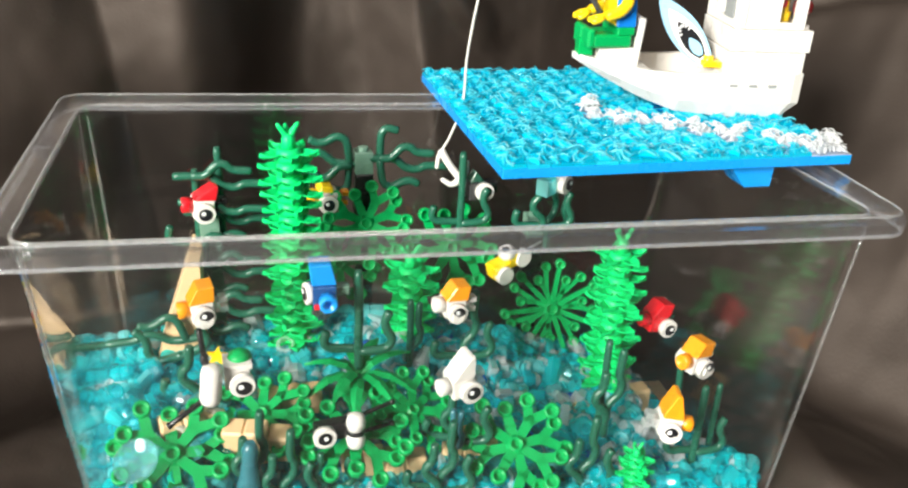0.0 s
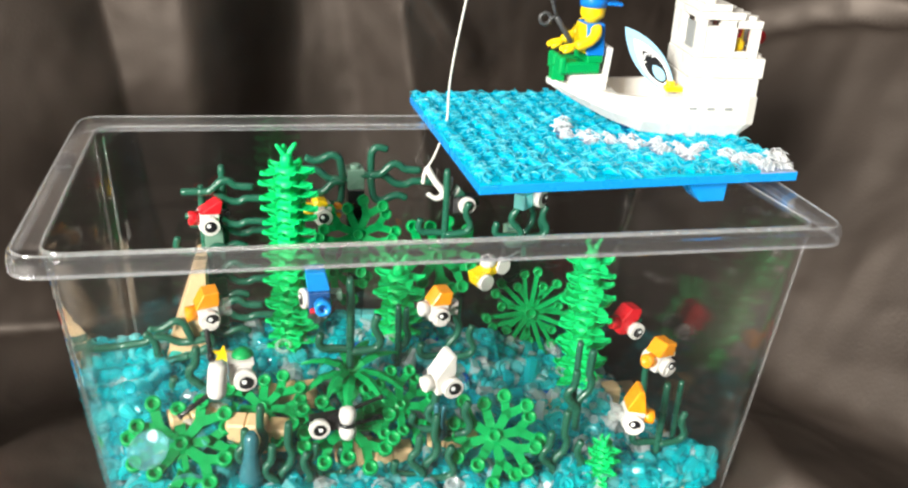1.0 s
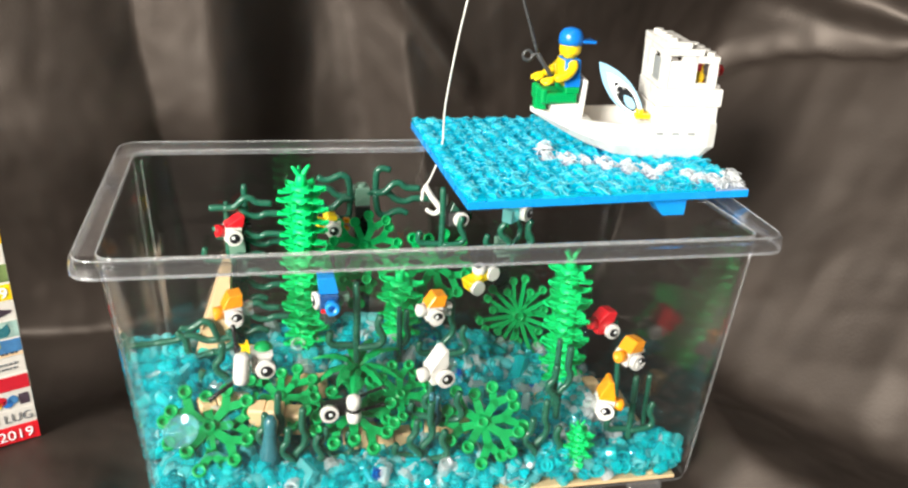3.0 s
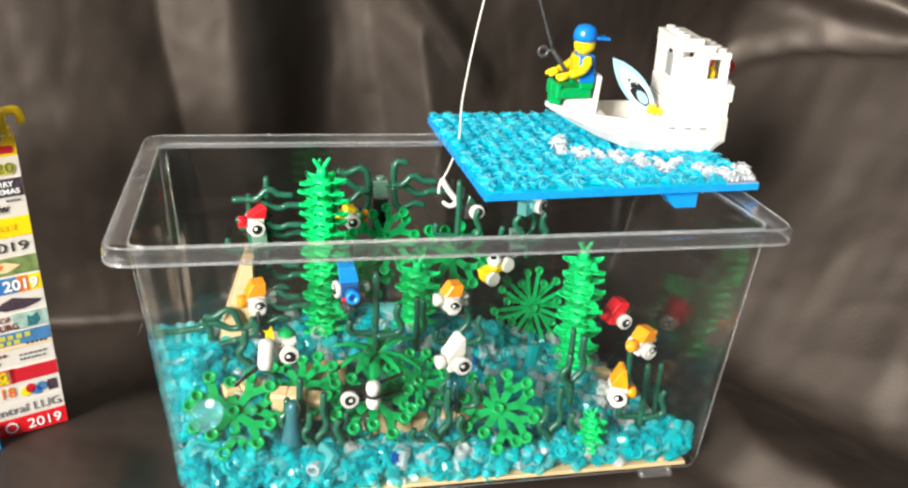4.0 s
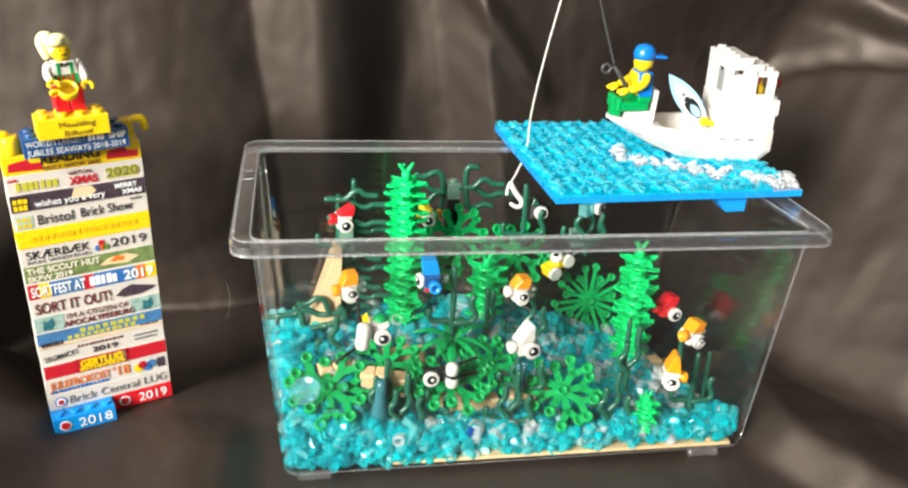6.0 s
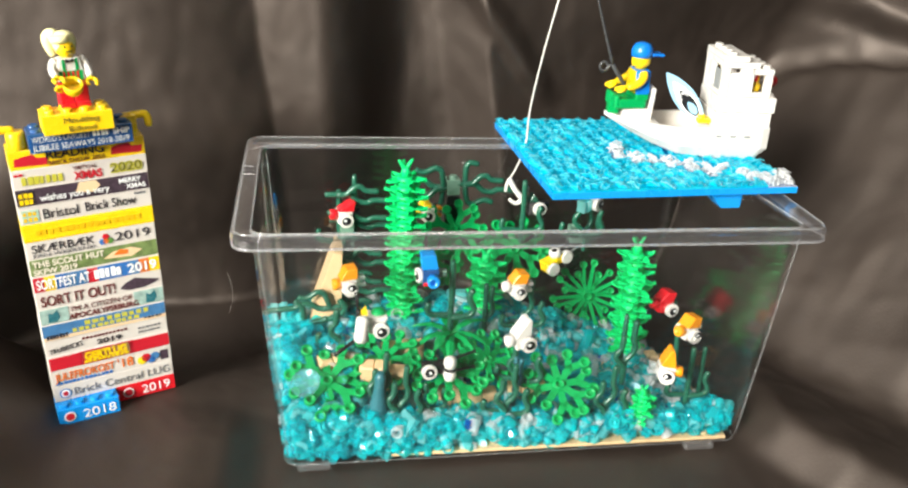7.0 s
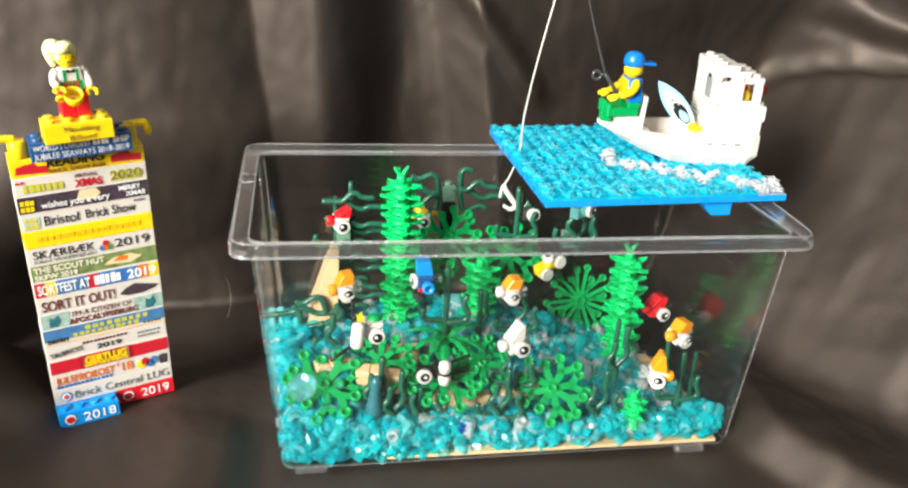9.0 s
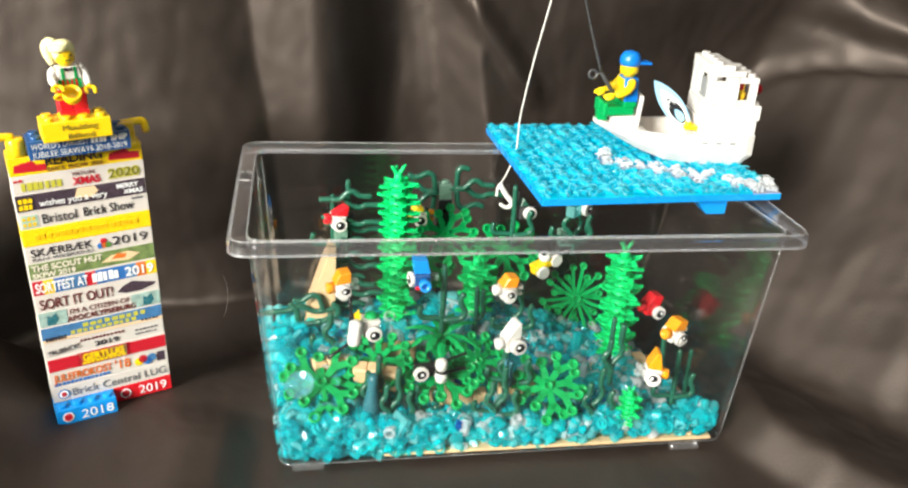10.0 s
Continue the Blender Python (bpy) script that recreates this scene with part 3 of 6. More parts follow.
# ---- the boat ----
def build_boat():
    boat = thing("toy_boat", None, None, "white toy fishing boat with a cabin, riding on the blue plate", "boat", BOAT)
    secs = [(0.0, 0.0150, 0.0170, 0.0, 0.0185), (0.004, 0.0155, 0.0182, 0.0, 0.0185), (0.030, 0.0158, 0.0188, 0.0, 0.0185), (0.050, 0.0135, 0.0182, 0.0015, 0.0178),
            (0.064, 0.0090, 0.0152, 0.0058, 0.0182), (0.077, 0.0050, 0.0105, 0.0118, 0.0195), (0.085, 0.0022, 0.0062, 0.0160, 0.0205), (0.0905, 0.0006, 0.0012, 0.0192, 0.0215)]

    def half(s):
        for a, b in zip(secs, secs[1:]):
            if a[0] <= s <= b[0]:
                t = (s - a[0]) / (b[0] - a[0])
                return [x + (y - x) * t for x, y in zip(a, b)]
        return list(secs[-1])

    bm = bm_new()
    loops = []
    stations = [0, 0.004, 0.012, 0.022, 0.030, 0.0345, 0.042, 0.050, 0.057, 0.062, 0.066, 0.072, 0.078, 0.083, 0.087, 0.0905]
    for s in stations:
        _, wb, wt, k, d = half(s)
        ks = k + 0.0055 if s < 0.03 else k + (d - k) * 0.30
        x = s
        loops.append([Vector((x, -wt, d)), Vector((x, -wt, ks + 0.0010)), Vector((x + (0.006 if s == 0 else 0.003 if s < 0.005 else 0), -wb, k)), Vector((x + (0.006 if s == 0 else 0.003 if s < 0.005 else 0), wb, k)), Vector((x, wt, ks + 0.0010)), Vector((x, wt, d))])
    vs = [[bm.verts.new(p) for p in lp] for lp in loops]
    for a, b in zip(vs, vs[1:]):
        for i in range(5):
            bm.faces.new((a[i], b[i], b[i + 1], a[i + 1])).smooth = False
    bm.faces.new(vs[0])
    bm.faces.new(vs[-1][::-1])
    # deck with the open well: rim strips, well walls and well floor
    for (a, sa), (b, sb) in zip(zip(vs, stations), zip(vs[1:], stations[1:])):
        wa, wb_ = half(sa), half(sb)
        open_ = 0.034 <= sa and sb <= 0.0621
        if not open_:
            bm.faces.new((a[5], b[5], b[0], a[0]))
        else:
            t = 0.0022
            fz = 0.0075
            ra = [bm.verts.new((sa, -wa[2] + t, wa[4])), bm.verts.new((sa, wa[2] - t, wa[4])), bm.verts.new((sa, wa[2] - t - 0.002, fz)), bm.verts.new((sa, -wa[2] + t + 0.002, fz))]
            rb = [bm.verts.new((sb, -wb_[2] + t, wb_[4])), bm.verts.new((sb, wb_[2] - t, wb_[4])), bm.verts.new((sb, wb_[2] - t - 0.002, fz)), bm.verts.new((sb, -wb_[2] + t + 0.002, fz))]
            bm.faces.new((a[0], ra[0], rb[0], b[0]))
            bm.faces.new((a[5], b[5], rb[1], ra[1]))
            bm.faces.new((ra[0], ra[3], rb[3], rb[0]))
            bm.faces.new((ra[1], rb[1], rb[2], ra[2]))
            bm.faces.new((ra[3], ra[2], rb[2], rb[3]))
            if sa < 0.0350:
                bm.faces.new((ra[0], ra[1], ra[2], ra[3]))
            if sb > 0.0615:
                bm.faces.new((rb[0], rb[3], rb[2], rb[1]))
    bmesh.ops.remove_doubles(bm, verts=bm.verts, dist=0.00002)
    bmesh.ops.recalc_face_normals(bm, faces=bm.faces)
    hull = part("hull", bm, WHITE, boat)
    # tan sheet colours in the warm shade and bounce inside the white well
    bm = bm_new()
    box(bm, 0.0360, -0.0115, 0.0076, 0.0600, 0.0115, 0.0090, 0.0003)
    part("well_shade", bm, TAN, hull, "added tan sheet that paints the warm shade in the open well")
    for s in (0.013, 0.021, 0.029):
        bm = bm_new()
        box(bm, -0.0016, -0.0003, -0.0005, 0.0016, 0.0005, 0.0005)
        part("scupper_hole", bm, GREY, hull, "small grey slot", pose(s, 0.0187, 0.0135))
    # cabin body on the after deck
    bm = bm_new()
    box(bm, 0.0002, -0.0160, 0.0184, 0.0325, 0.0160, 0.0262, 0.0003)
    box(bm, -0.0012, -0.0160, 0.0264, 0.0315, 0.0160, 0.0350, 0.0003)
    for j in range(4):
        rings(bm, [(0.0024, 0.0350), (0.0024, 0.0366)], 12, Matrix.Translation((0.0020, -0.012 + 0.008 * j, 0)), cap0=False)
    part("cabin_base", bm, WHITE, boat)
    # cabin sides with window openings: posts, sill and header
    cab = build_cabin(boat)
    bm = bm_new()
    box(bm, 0.0352, 0.004, 0.0405, 0.0356, 0.0125, 0.0515)
    part("front_window", bm, GREY, cab, "grey windscreen louvre")
    # seat for the angler at the bow
    bm = bm_new()
    prism(bm, [(0.0655, 0.0178), (0.0680, 0.0178), (0.0664, 0.0365), (0.0642, 0.0365)], -0.0078, 0.0078, bev=0.0003)
    box(bm, 0.0665, -0.0066, 0.0178, 0.0815, 0.0070, 0.0247, 0.0003)
    part("seat", bm, WHITE, boat)
    return boat


def build_cabin(boat):
    z0, z1 = 0.0372, 0.0535
    y = 0.0160
    bm = bm_new()
    box(bm, 0.0318, -y + 0.0035, z0, 0.0349, -0.0045, z1 + 0.001, 0.0002)
    box(bm, 0.0318, y - 0.0065, z0, 0.0349, y - 0.0035, z1 + 0.001, 0.0002)
    box(bm, 0.0317, -0.0046, z0, 0.0348, y - 0.0064, z0 + 0.003, 0.0002)
    cab = part("cabin", bm, WHITE, boat, "", pose(-0.0040, 0, -0.0020))
    for s in (-y, y - 0.0035):
        for x0, x1, t in ((0.0070, 0.0110, z1 - 0.004), (0.0176, 0.0250, z1 - 0.0006), (0.0312, 0.0350, z1 - 0.0006)):
            bm = bm_new()
            box(bm, x0, s, z0, x1, s + 0.0035, t, 0.0002)
            part("window_post", bm, WHITE, cab)
        for x0, x1, h in ((0.0250, 0.0312, 0.0132), (0.0110, 0.0176, 0.0026)):
            bm = bm_new()
            box(bm, x0, s + 0.0004, z0, x1, s + 0.0031, z0 + h, 0.0002)
            part("window_sill", bm, WHITE, cab)
        bm = bm_new()
        box(bm, 0.0112, -0.0004, 0.0400, 0.0174, 0.0004, 0.0495)
        part("window_pane", bm, CLEAR, cab, m=pose(0, s + 0.00175, 0)).visible_shadow = False
    for x0, x1, a, b, studs in ((0.0068, 0.0190, -0.0038, -0.0006, (0.0105,)), (0.0150, 0.0352, -0.0004, 0.0028, ()), (0.0215, 0.0352, 0.0030, 0.0060, (0.0300,))):
        bm = bm_new()
        box(bm, x0, -y, z1 + a, x1, y, z1 + b, 0.0002)
        for x in studs:
            for yy in (-0.012, -0.004, 0.004, 0.012):
                rings(bm, [(0.0024, z1 + b), (0.0024, z1 + b + 0.0017)], 12, Matrix.Translation((x, yy, 0)), cap0=False)
        part("roof_plate", bm, WHITE, cab)
    return cab


build_boat()


def figure_mesh(colors, seated=False, arm_l=30, arm_r=60, hair="cap", brim=-1):
    """A toy figure as one plain mesh; colors: legs, torso, arms, skin, headwear. Feet at z = 0, facing -y."""
    bm = bm_new()
    legs, torso, arms, skin_, head = 0, 1, 2, 3, 4
    hip = 0.0120
    if seated:
        hip = 0.0048
        for x in (-0.0040, 0.0040):
            box(bm, x - 0.0038, -0.0130, 0.0, x + 0.0038, 0.0030, 0.0052, 0.0010, mi=legs)
            box(bm, x - 0.0038, -0.0150, 0.0, x + 0.0038, -0.0120, 0.0072, 0.0008, mi=legs)
    else:
        for x in (-0.0040, 0.0040):
            box(bm, x - 0.0038, -0.0040, 0.0, x + 0.0038, 0.0032, hip, 0.0005, mi=legs)
            box(bm, x - 0.0038, -0.0058, 0.0, x + 0.0038, -0.0038, 0.0032, 0.0004, mi=legs)
    box(bm, -0.0078, -0.0034, hip, 0.0078, 0.0034, hip + 0.0030, 0.0004, mi=legs)
    z = hip + 0.0030
    prism(bm, [(-0.0078, z), (0.0078, z), (0.0056, z + 0.0125), (-0.0056, z + 0.0125)], -0.0039, 0.0039, bev=0.0005, mi=torso)
    if hair == "cap":
        prism(bm, [(-0.0066, z + 0.0006), (0.0066, z + 0.0006), (0.0048, z + 0.0120), (-0.0048, z + 0.0120)], -0.0044, -0.0030, mi=skin_)
    else:
        for x in (-0.0040, 0.0028):
            box(bm, x, -0.0042, z + 0.0050, x + 0.0014, -0.0036, z + 0.0122, mi=5)
        box(bm, -0.0062, -0.0042, z + 0.0002, 0.0062, -0.0037, z + 0.0056, mi=5)
        for k in range(4):
            box(bm, -0.0044 + 0.0024 * k, -0.0043, z + 0.0006, -0.0032 + 0.0024 * k, -0.0038, z + 0.0054, mi=0)
    for sx, a in ((-1, arm_l), (1, arm_r)):
        sh = Vector((sx * 0.0072, -0.0008, z + 0.0105))
        a = radians(a)
        el = sh + Vector((sx * 0.0022, -0.0055 * math.sin(a), -0.0055 * math.cos(a)))
        b = a + radians(35)
        wr = el + Vector((-sx * 0.0004, -0.0058 * math.sin(b), -0.0058 * math.cos(b)))
        tube(bm, [sh + Vector((-sx * 0.001, 0, 0.001)), sh + Vector((sx * 0.001, 0, -0.001)), el, wr], 0.0024, 10, mi=arms, n=4, taper=0.85)
        d = (wr - el).normalized()
        rod(bm, 0.0015, wr, wr + d * 0.002, 8, mi=skin_)
        m = Matrix.Translation(wr + d * 0.0038) @ d.to_track_quat("X", "Z").to_matrix().to_4x4()
        pts = [(0.0026 * math.cos(t), 0.0026 * math.sin(t), 0) for t in (radians(40 + 28 * k) for k in range(11))]
        tube(bm, pts, 0.0012, 6, m=m, mi=skin_, n=2)
    hz = z + 0.0125
    rings(bm, [(0.0030, hz), (0.0034, hz + 0.0012), (0.0048, hz + 0.0022), (0.0051, hz + 0.0035), (0.0051, hz + 0.0075), (0.0048, hz + 0.0090), (0.0030, hz + 0.0098)], 20, mi=skin_)
    if hair == "cap":
        rings(bm, [(0.0055, hz + 0.0062), (0.0058, hz + 0.0085), (0.0054, hz + 0.0110), (0.0040, hz + 0.0130), (0.0016, hz + 0.0138)], 20, mi=head)
        box(bm, -0.0042, -0.0100, hz + 0.0072, 0.0042, -0.0030, hz + 0.0086, 0.0005, m=pose(0, 0, 0, 3, 0, 180 if brim > 0 else 0), mi=head)
    else:
        rings(bm, [(0.0052, hz + 0.0030), (0.0062, hz + 0.0060), (0.0064, hz + 0.0090), (0.0056, hz + 0.0118), (0.0036, hz + 0.0136), (0.0012, hz + 0.0142)], 20, Matrix.Translation((0, 0.0016, 0)), mi=head)
        tube(bm, [(-0.0034, 0.0040, hz + 0.0112), (-0.0062, 0.0056, hz + 0.0120), (-0.0078, 0.0062, hz + 0.0090), (-0.0070, 0.0060, hz + 0.0040), (-0.0056, 0.0058, hz + 0.0002)], 0.0036, 10, mi=head, n=5, taper=0.55)
        rings(bm, [(0.0048, hz + 0.0086), (0.0058, hz + 0.0100), (0.0050, hz + 0.0126)], 16, Matrix.Translation((0.0002, -0.0008, 0)) @ pose(0, 0, 0, 0, -4, 0), mi=head)
        for sx in (-1, 1):
            rings(bm, [(0.0005, 0), (0.0005, 0.0004)], 8, Matrix.Translation((sx * 0.0018 + 0.0004, -0.0048, hz + 0.0064)) @ pose(0, 0, 0, 90), mi=6)
        box(bm, -0.0012, -0.0053, hz + 0.0036, 0.0020, -0.0048, hz + 0.0042, mi=6)
        for sx in (-1, 1):
            prism(bm, [(0, 0.0), (sx * 0.0020, -0.0010), (sx * 0.0020, 0.0012)][::sx], -0.0047, -0.0040, m=Matrix.Translation((0, 0, z + 0.0112)), mi=6)
    return bm


bm = figure_mesh(None, seated=True, arm_l=30, arm_r=38, brim=1)
FISHER = BOAT @ pose(0.0730, 0.0, 0.0248, 0, 0, 90 + 8) @ Matrix.Scale(1.05, 4)
me = mesh_of("toy_angler", bm, GREEN, BLUE, YELLOW, YELLOW, BLUE)
angler = tagged(new("toy_angler", me), "seated toy figure with blue vest, green legs and blue cap", "toy figure")
angler.matrix_basis = FISHER


# ---- rod, line, hook ----
def fishing_tackle():
    rod_ob = thing("fishing_rod", None, None, "thin black toy fishing rod with a reel, held by the figure", "fishing rod")
    grip = FISHER @ Vector((0.004, -0.0085, 0.0110))
    TIP = Vector((0.0370, 0.118, 0.276))
    a, b = grip, Vector((0.0640, 0.1205, 0.1990))
    bm = bm_new()
    rod(bm, 0.0012, a, b, 8)
    part("grip", bm, DARK_GREY, rod_ob)
    bm = bm_new()
    tube(bm, [b, b.lerp(TIP, 0.35), b.lerp(TIP, 0.7) + Vector((0.0006, 0, 0)), TIP], 0.0009, 8, taper=0.5)
    part("pole", bm, DARK_GREY, rod_ob)
    bm = bm_new()
    c = b + Vector((-0.0045, 0, -0.0010))
    tube(bm, [c + Vector((0.0023 * math.cos(t), 0.0004, 0.0023 * math.sin(t))) for t in (2 * math.pi * k / 12 for k in range(13))], 0.0009, 8, n=2)
    rod(bm, 0.0008, c + Vector((0.0020, 0, 0)), b, 8)
    part("reel", bm, DARK_GREY, rod_ob)
    hook_top = Vector((0.0130, 0.1335, 0.1270))
    bm = bm_new()
    tube(bm, [TIP, Vector((0.0330, 0.120, 0.245)), Vector((0.0255, 0.1225, 0.205)), Vector((0.0210, 0.126, 0.172)), Vector((0.0205, 0.129, 0.1500)), Vector((0.0165, 0.132, 0.1345)), hook_top], 0.00052, 6, n=8)
    thing("fishing_line", bm, LINE, "thin off-white cord hanging from the rod", "line")
    bm = bm_new()
    h = hook_top
    tube(bm, [h + Vector((0.0, 0, 0.001)), h + Vector((0.0035, -0.001, -0.0050)), h + Vector((0.0078, -0.002, -0.0105))], 0.0017, 8)
    tube(bm, [h + Vector((0.0080, -0.002, -0.0098)), h + Vector((0.0074, -0.002, -0.0128)), h + Vector((0.0045, -0.002, -0.0140)), h + Vector((0.0005, -0.002, -0.0115))], 0.0017, 8, taper=0.6)
    tube(bm, [h + Vector((0.0082, -0.002, -0.0118)), h + Vector((0.0108, -0.002, -0.0090)), h + Vector((0.0112, -0.002, -0.0035))], 0.0015, 8, taper=0.6)
    tube(bm, [h, h + Vector((-0.0010, 0, -0.003)), h + Vector((-0.0014, 0, -0.0075))], 0.0009, 6)
    thing("fish_hook", bm, WHITE, "white plastic hook on the end of the cord", "hook")


LINE = mottled(principled("cord", (0.62, 0.60, 0.56), 0.7), 300, 0.15)
fishing_tackle()


# ---- surfboard in the boat ----
def surfboard():
    m = BOAT @ pose(0.0370, 0.0085, 0.0195, 0, 0, 180) @ pose(0, 0, 0, -14, -40, 0)
    bd = thing("surfboard", None, None, "light blue toy surfboard with a printed jaw, in the boat", "surfboard", m)

    def leaf(L, W, y0, y1, z0=0.0):
        bm = bm_new()
        n = 10
        right = [(W * math.sin(math.pi * (0.10 + 0.90 * k / n)) ** 0.8, z0 + L * k / n) for k in range(n)] + [(0.0, z0 + L)]
        out = right + [(-x, z) for x, z in right[-2::-1]]
        return prism(bm, out, y0, y1)
    part("board", leaf(0.0335, 0.0060, 0, 0.0016), LIGHT_BLUE, bd)
    part("belly_print", leaf(0.0265, 0.0043, -0.0001, 0.0002, 0.0005), PRINT_WHITE, bd, "white printed patch")
    part("jaw_print", leaf(0.0175, 0.0034, -0.0002, 0.0001, 0.0035), PRINT_BLACK, bd, "dark printed jaw")
    bm = bm_new()
    for k in range(7):
        a = radians(20 + 140 * k / 6)
        c = Vector((0.0025 * math.cos(a), -0.00025, 0.0145 + 0.0046 * math.sin(a)))
        d = Vector((-math.cos(a), 0, -math.sin(a)))
        s = Vector((-d.z, 0, d.x)) * 0.0005
        bm.faces.new([bm.verts.new(p) for p in (c + s, c - s, c + d * 0.0013)])
    part("tooth_print", bm, PRINT_WHITE, bd, "white printed points")
    part("throat_print", leaf(0.0085, 0.0021, -0.0003, 0.0, 0.0045), LIGHT_BLUE, bd, "light blue printed patch")
    bm = bm_new()
    box(bm, -0.0050, -0.0036, 0, 0.0050, 0.0036, 0.0022, 0.0003)
    rings(bm, [(0.0021, 0.0022), (0.0021, 0.0040)], 10, Matrix.Translation((-0.0022, 0, 0)), cap0=False)
    thing("yellow_plate", bm, YELLOW, "small yellow plate lying on the boat's deck", "plate", BOAT @ pose(0.0350, 0.0090, 0.0190, 0, 0, 180))
    # figure's tackle tub at the bow, and what stands in the cabin
    bm = bm_new()
    box(bm, -0.0035, -0.0040, 0, 0.0035, 0.0040, 0.0080, 0.0004)
    box(bm, -0.0029, -0.0034, 0.0079, 0.0029, 0.0034, 0.0082)
    thing("green_tub", bm, GREEN, "green plastic tub at the boat's bow", "tub", BOAT @ pose(0.0862, 0.0, 0.0207) @ Matrix.Scale(0.85, 4))
    bm = bm_new()
    rings(bm, [(0.0030, 0), (0.0034, 0.0060), (0.0022, 0.0066), (0.0022, 0.0140), (0.0026, 0.0150)], 12)
    thing("yellow_post", bm, YELLOW, "yellow plastic piece standing inside the boat's cabin", "toy piece", BOAT @ pose(0.0100, 0.0085, 0.0350))
    bm = bm_new()
    rings(bm, [(0.0034, 0), (0.0036, 0.0030), (0.0026, 0.0055), (0.0010, 0.0064)], 12)
    thing("red_lamp", bm, RED, "small red plastic dome at the cabin's stern", "toy piece", BOAT @ pose(0.0030, 0.0060, 0.0425, 0, -90, 0))
    bm = bm_new()
    rings(bm, [(0.0030, 0), (0.0032, 0.0040), (0.0024, 0.0062)], 12)
    thing("red_cone", bm, RED, "red plastic piece standing inside the boat's cabin", "toy piece", BOAT @ pose(0.0115, 0.0085, 0.0430))


surfboard()


# ---- the brick tower ----
def build_tower():
    Y = 0.4056
    m0 = Matrix.Translation((-0.1822, 0.1016, 0.0098)) @ pose(0, 0, 0, 0, 0, math.degrees(Y)) @ pose(0, 0, 0, 0, -1.2, 0) @ Matrix.Translation((-8 * S, 0, 0))
    OFF_WHITE = plastic("printed_white_plastic", (0.62, 0.565, 0.52), 0.36)
    P2 = {"cream": principled("cream_print", (0.80, 0.72, 0.60), 0.35)}
    INK = principled("dark_ink", (0.025, 0.022, 0.03), 0.35)
    GREY_INK = principled("grey_ink", (0.16, 0.16, 0.17), 0.35)
    BROWN_INK = principled("brown_ink", (0.14, 0.03, 0.03), 0.35)
    GOLD_INK = principled("gold_ink", (0.76, 0.46, 0.008), 0.35)
    OLIVE_INK = principled("olive_ink", (0.50, 0.46, 0.05), 0.35)
    RED_INK = principled("red_ink", (0.50, 0.012, 0.025), 0.4)
    ORANGE_INK = principled("orange_ink", (0.70, 0.16, 0.02), 0.35)
    BLUE_INK = principled("blue_ink", (0.03, 0.14, 0.42), 0.35)
    GREEN_INK = principled("green_ink", (0.10, 0.24, 0.05), 0.4)
    PALE_GREEN = principled("pale_green_ink", (0.34, 0.50, 0.40), 0.4)
    DARK_SCENE = mottled(principled("dark_printed_scene", (0.055, 0.035, 0.05), 0.4), 420, 0.9)
    MEADOW = mottled(principled("printed_meadow", (0.16, 0.22, 0.075), 0.4), 260, 0.85)
    SEA_PRINT = mottled(principled("printed_sky", (0.055, 0.17, 0.36), 0.4), 170, 0.5)
    MINT = mottled(principled("printed_mint", (0.30, 0.42, 0.38), 0.4), 260, 0.7)
    SAND = principled("sand_print", (0.78, 0.55, 0.33), 0.4)
    tower = thing("brick_tower", None, None, "tall stack of printed show bricks standing on the cloth", "brick stack", m0)
    long_me = mesh_of("brick", brick_mesh(8, 2), OFF_WHITE)
    long_yellow = mesh_of("brick", brick_mesh(8, 2), YELLOW)
    L = 8 * S
    e = 0.00014

    def text(parent, s, x, z, size, ink, w=0.0, bold=0.0, deep=0):
        ob = new("lettering", lettering(s, size, w, bold))
        ob.data.materials.append(ink)
        ob.parent = parent
        ob.matrix_basis = pose(x, -0.00026 - deep * e, z)
        return ob

    def patch(parent, x0, z0, x1, z1, ink, deep=0, name="printed_patch", shape=None):
        bm = bm_new()
        if shape:
            prism(bm, shape, -0.00012 - deep * e, 0.0006)
        else:
            box(bm, x0, -0.00012 - deep * e, z0, x1, 0.0006, z1)
        return part(name, bm, ink, parent)

    def bars(parent, x0, x1, z, h, ink, n, seed, deep=1):
        r = random.Random(seed)
        w = (x1 - x0) / n
        for k in range(n):
            a = x0 + k * w
            patch(parent, a, z, a + w * r.uniform(0.6, 0.9), z + h * r.uniform(0.8, 1.0), ink, deep, "printed_bar")

    rowm = lambda k, dx=0.0, dy=0.0: pose(dx, dy, k * BH)
    rj = random.Random(3)
    rows = {}
    for k in range(1, 16):
        me = long_yellow if k in (11, 15) else long_me
        rows[k] = part("brick", me, None, tower, "", rowm(k, rj.uniform(-2, 2) * 1e-4, rj.uniform(-2, 2) * 1e-4))
    # ground course: a red brick, one more behind, and the blue brick set forward
    red = part("brick", brick_mesh(4, 2), RED, tower, "red printed brick", rowm(0, 4 * S))
    text(red, "2019", 0.0135, 0.0022, 0.0076, PRINT_WHITE, 0.0155)
    part("brick", brick_mesh(4, 2), WHITE, tower, "", rowm(0, 0, 0.2 * S))
    blue = part("brick", brick_mesh(4, 2), AZURE, tower, "bright blue printed brick set forward", rowm(0, -0.0005, -1.1 * S) @ pose(0, 0, -0.0002))
    text(blue, "2018", 0.0130, 0.0020, 0.0076, PRINT_WHITE, 0.0170)
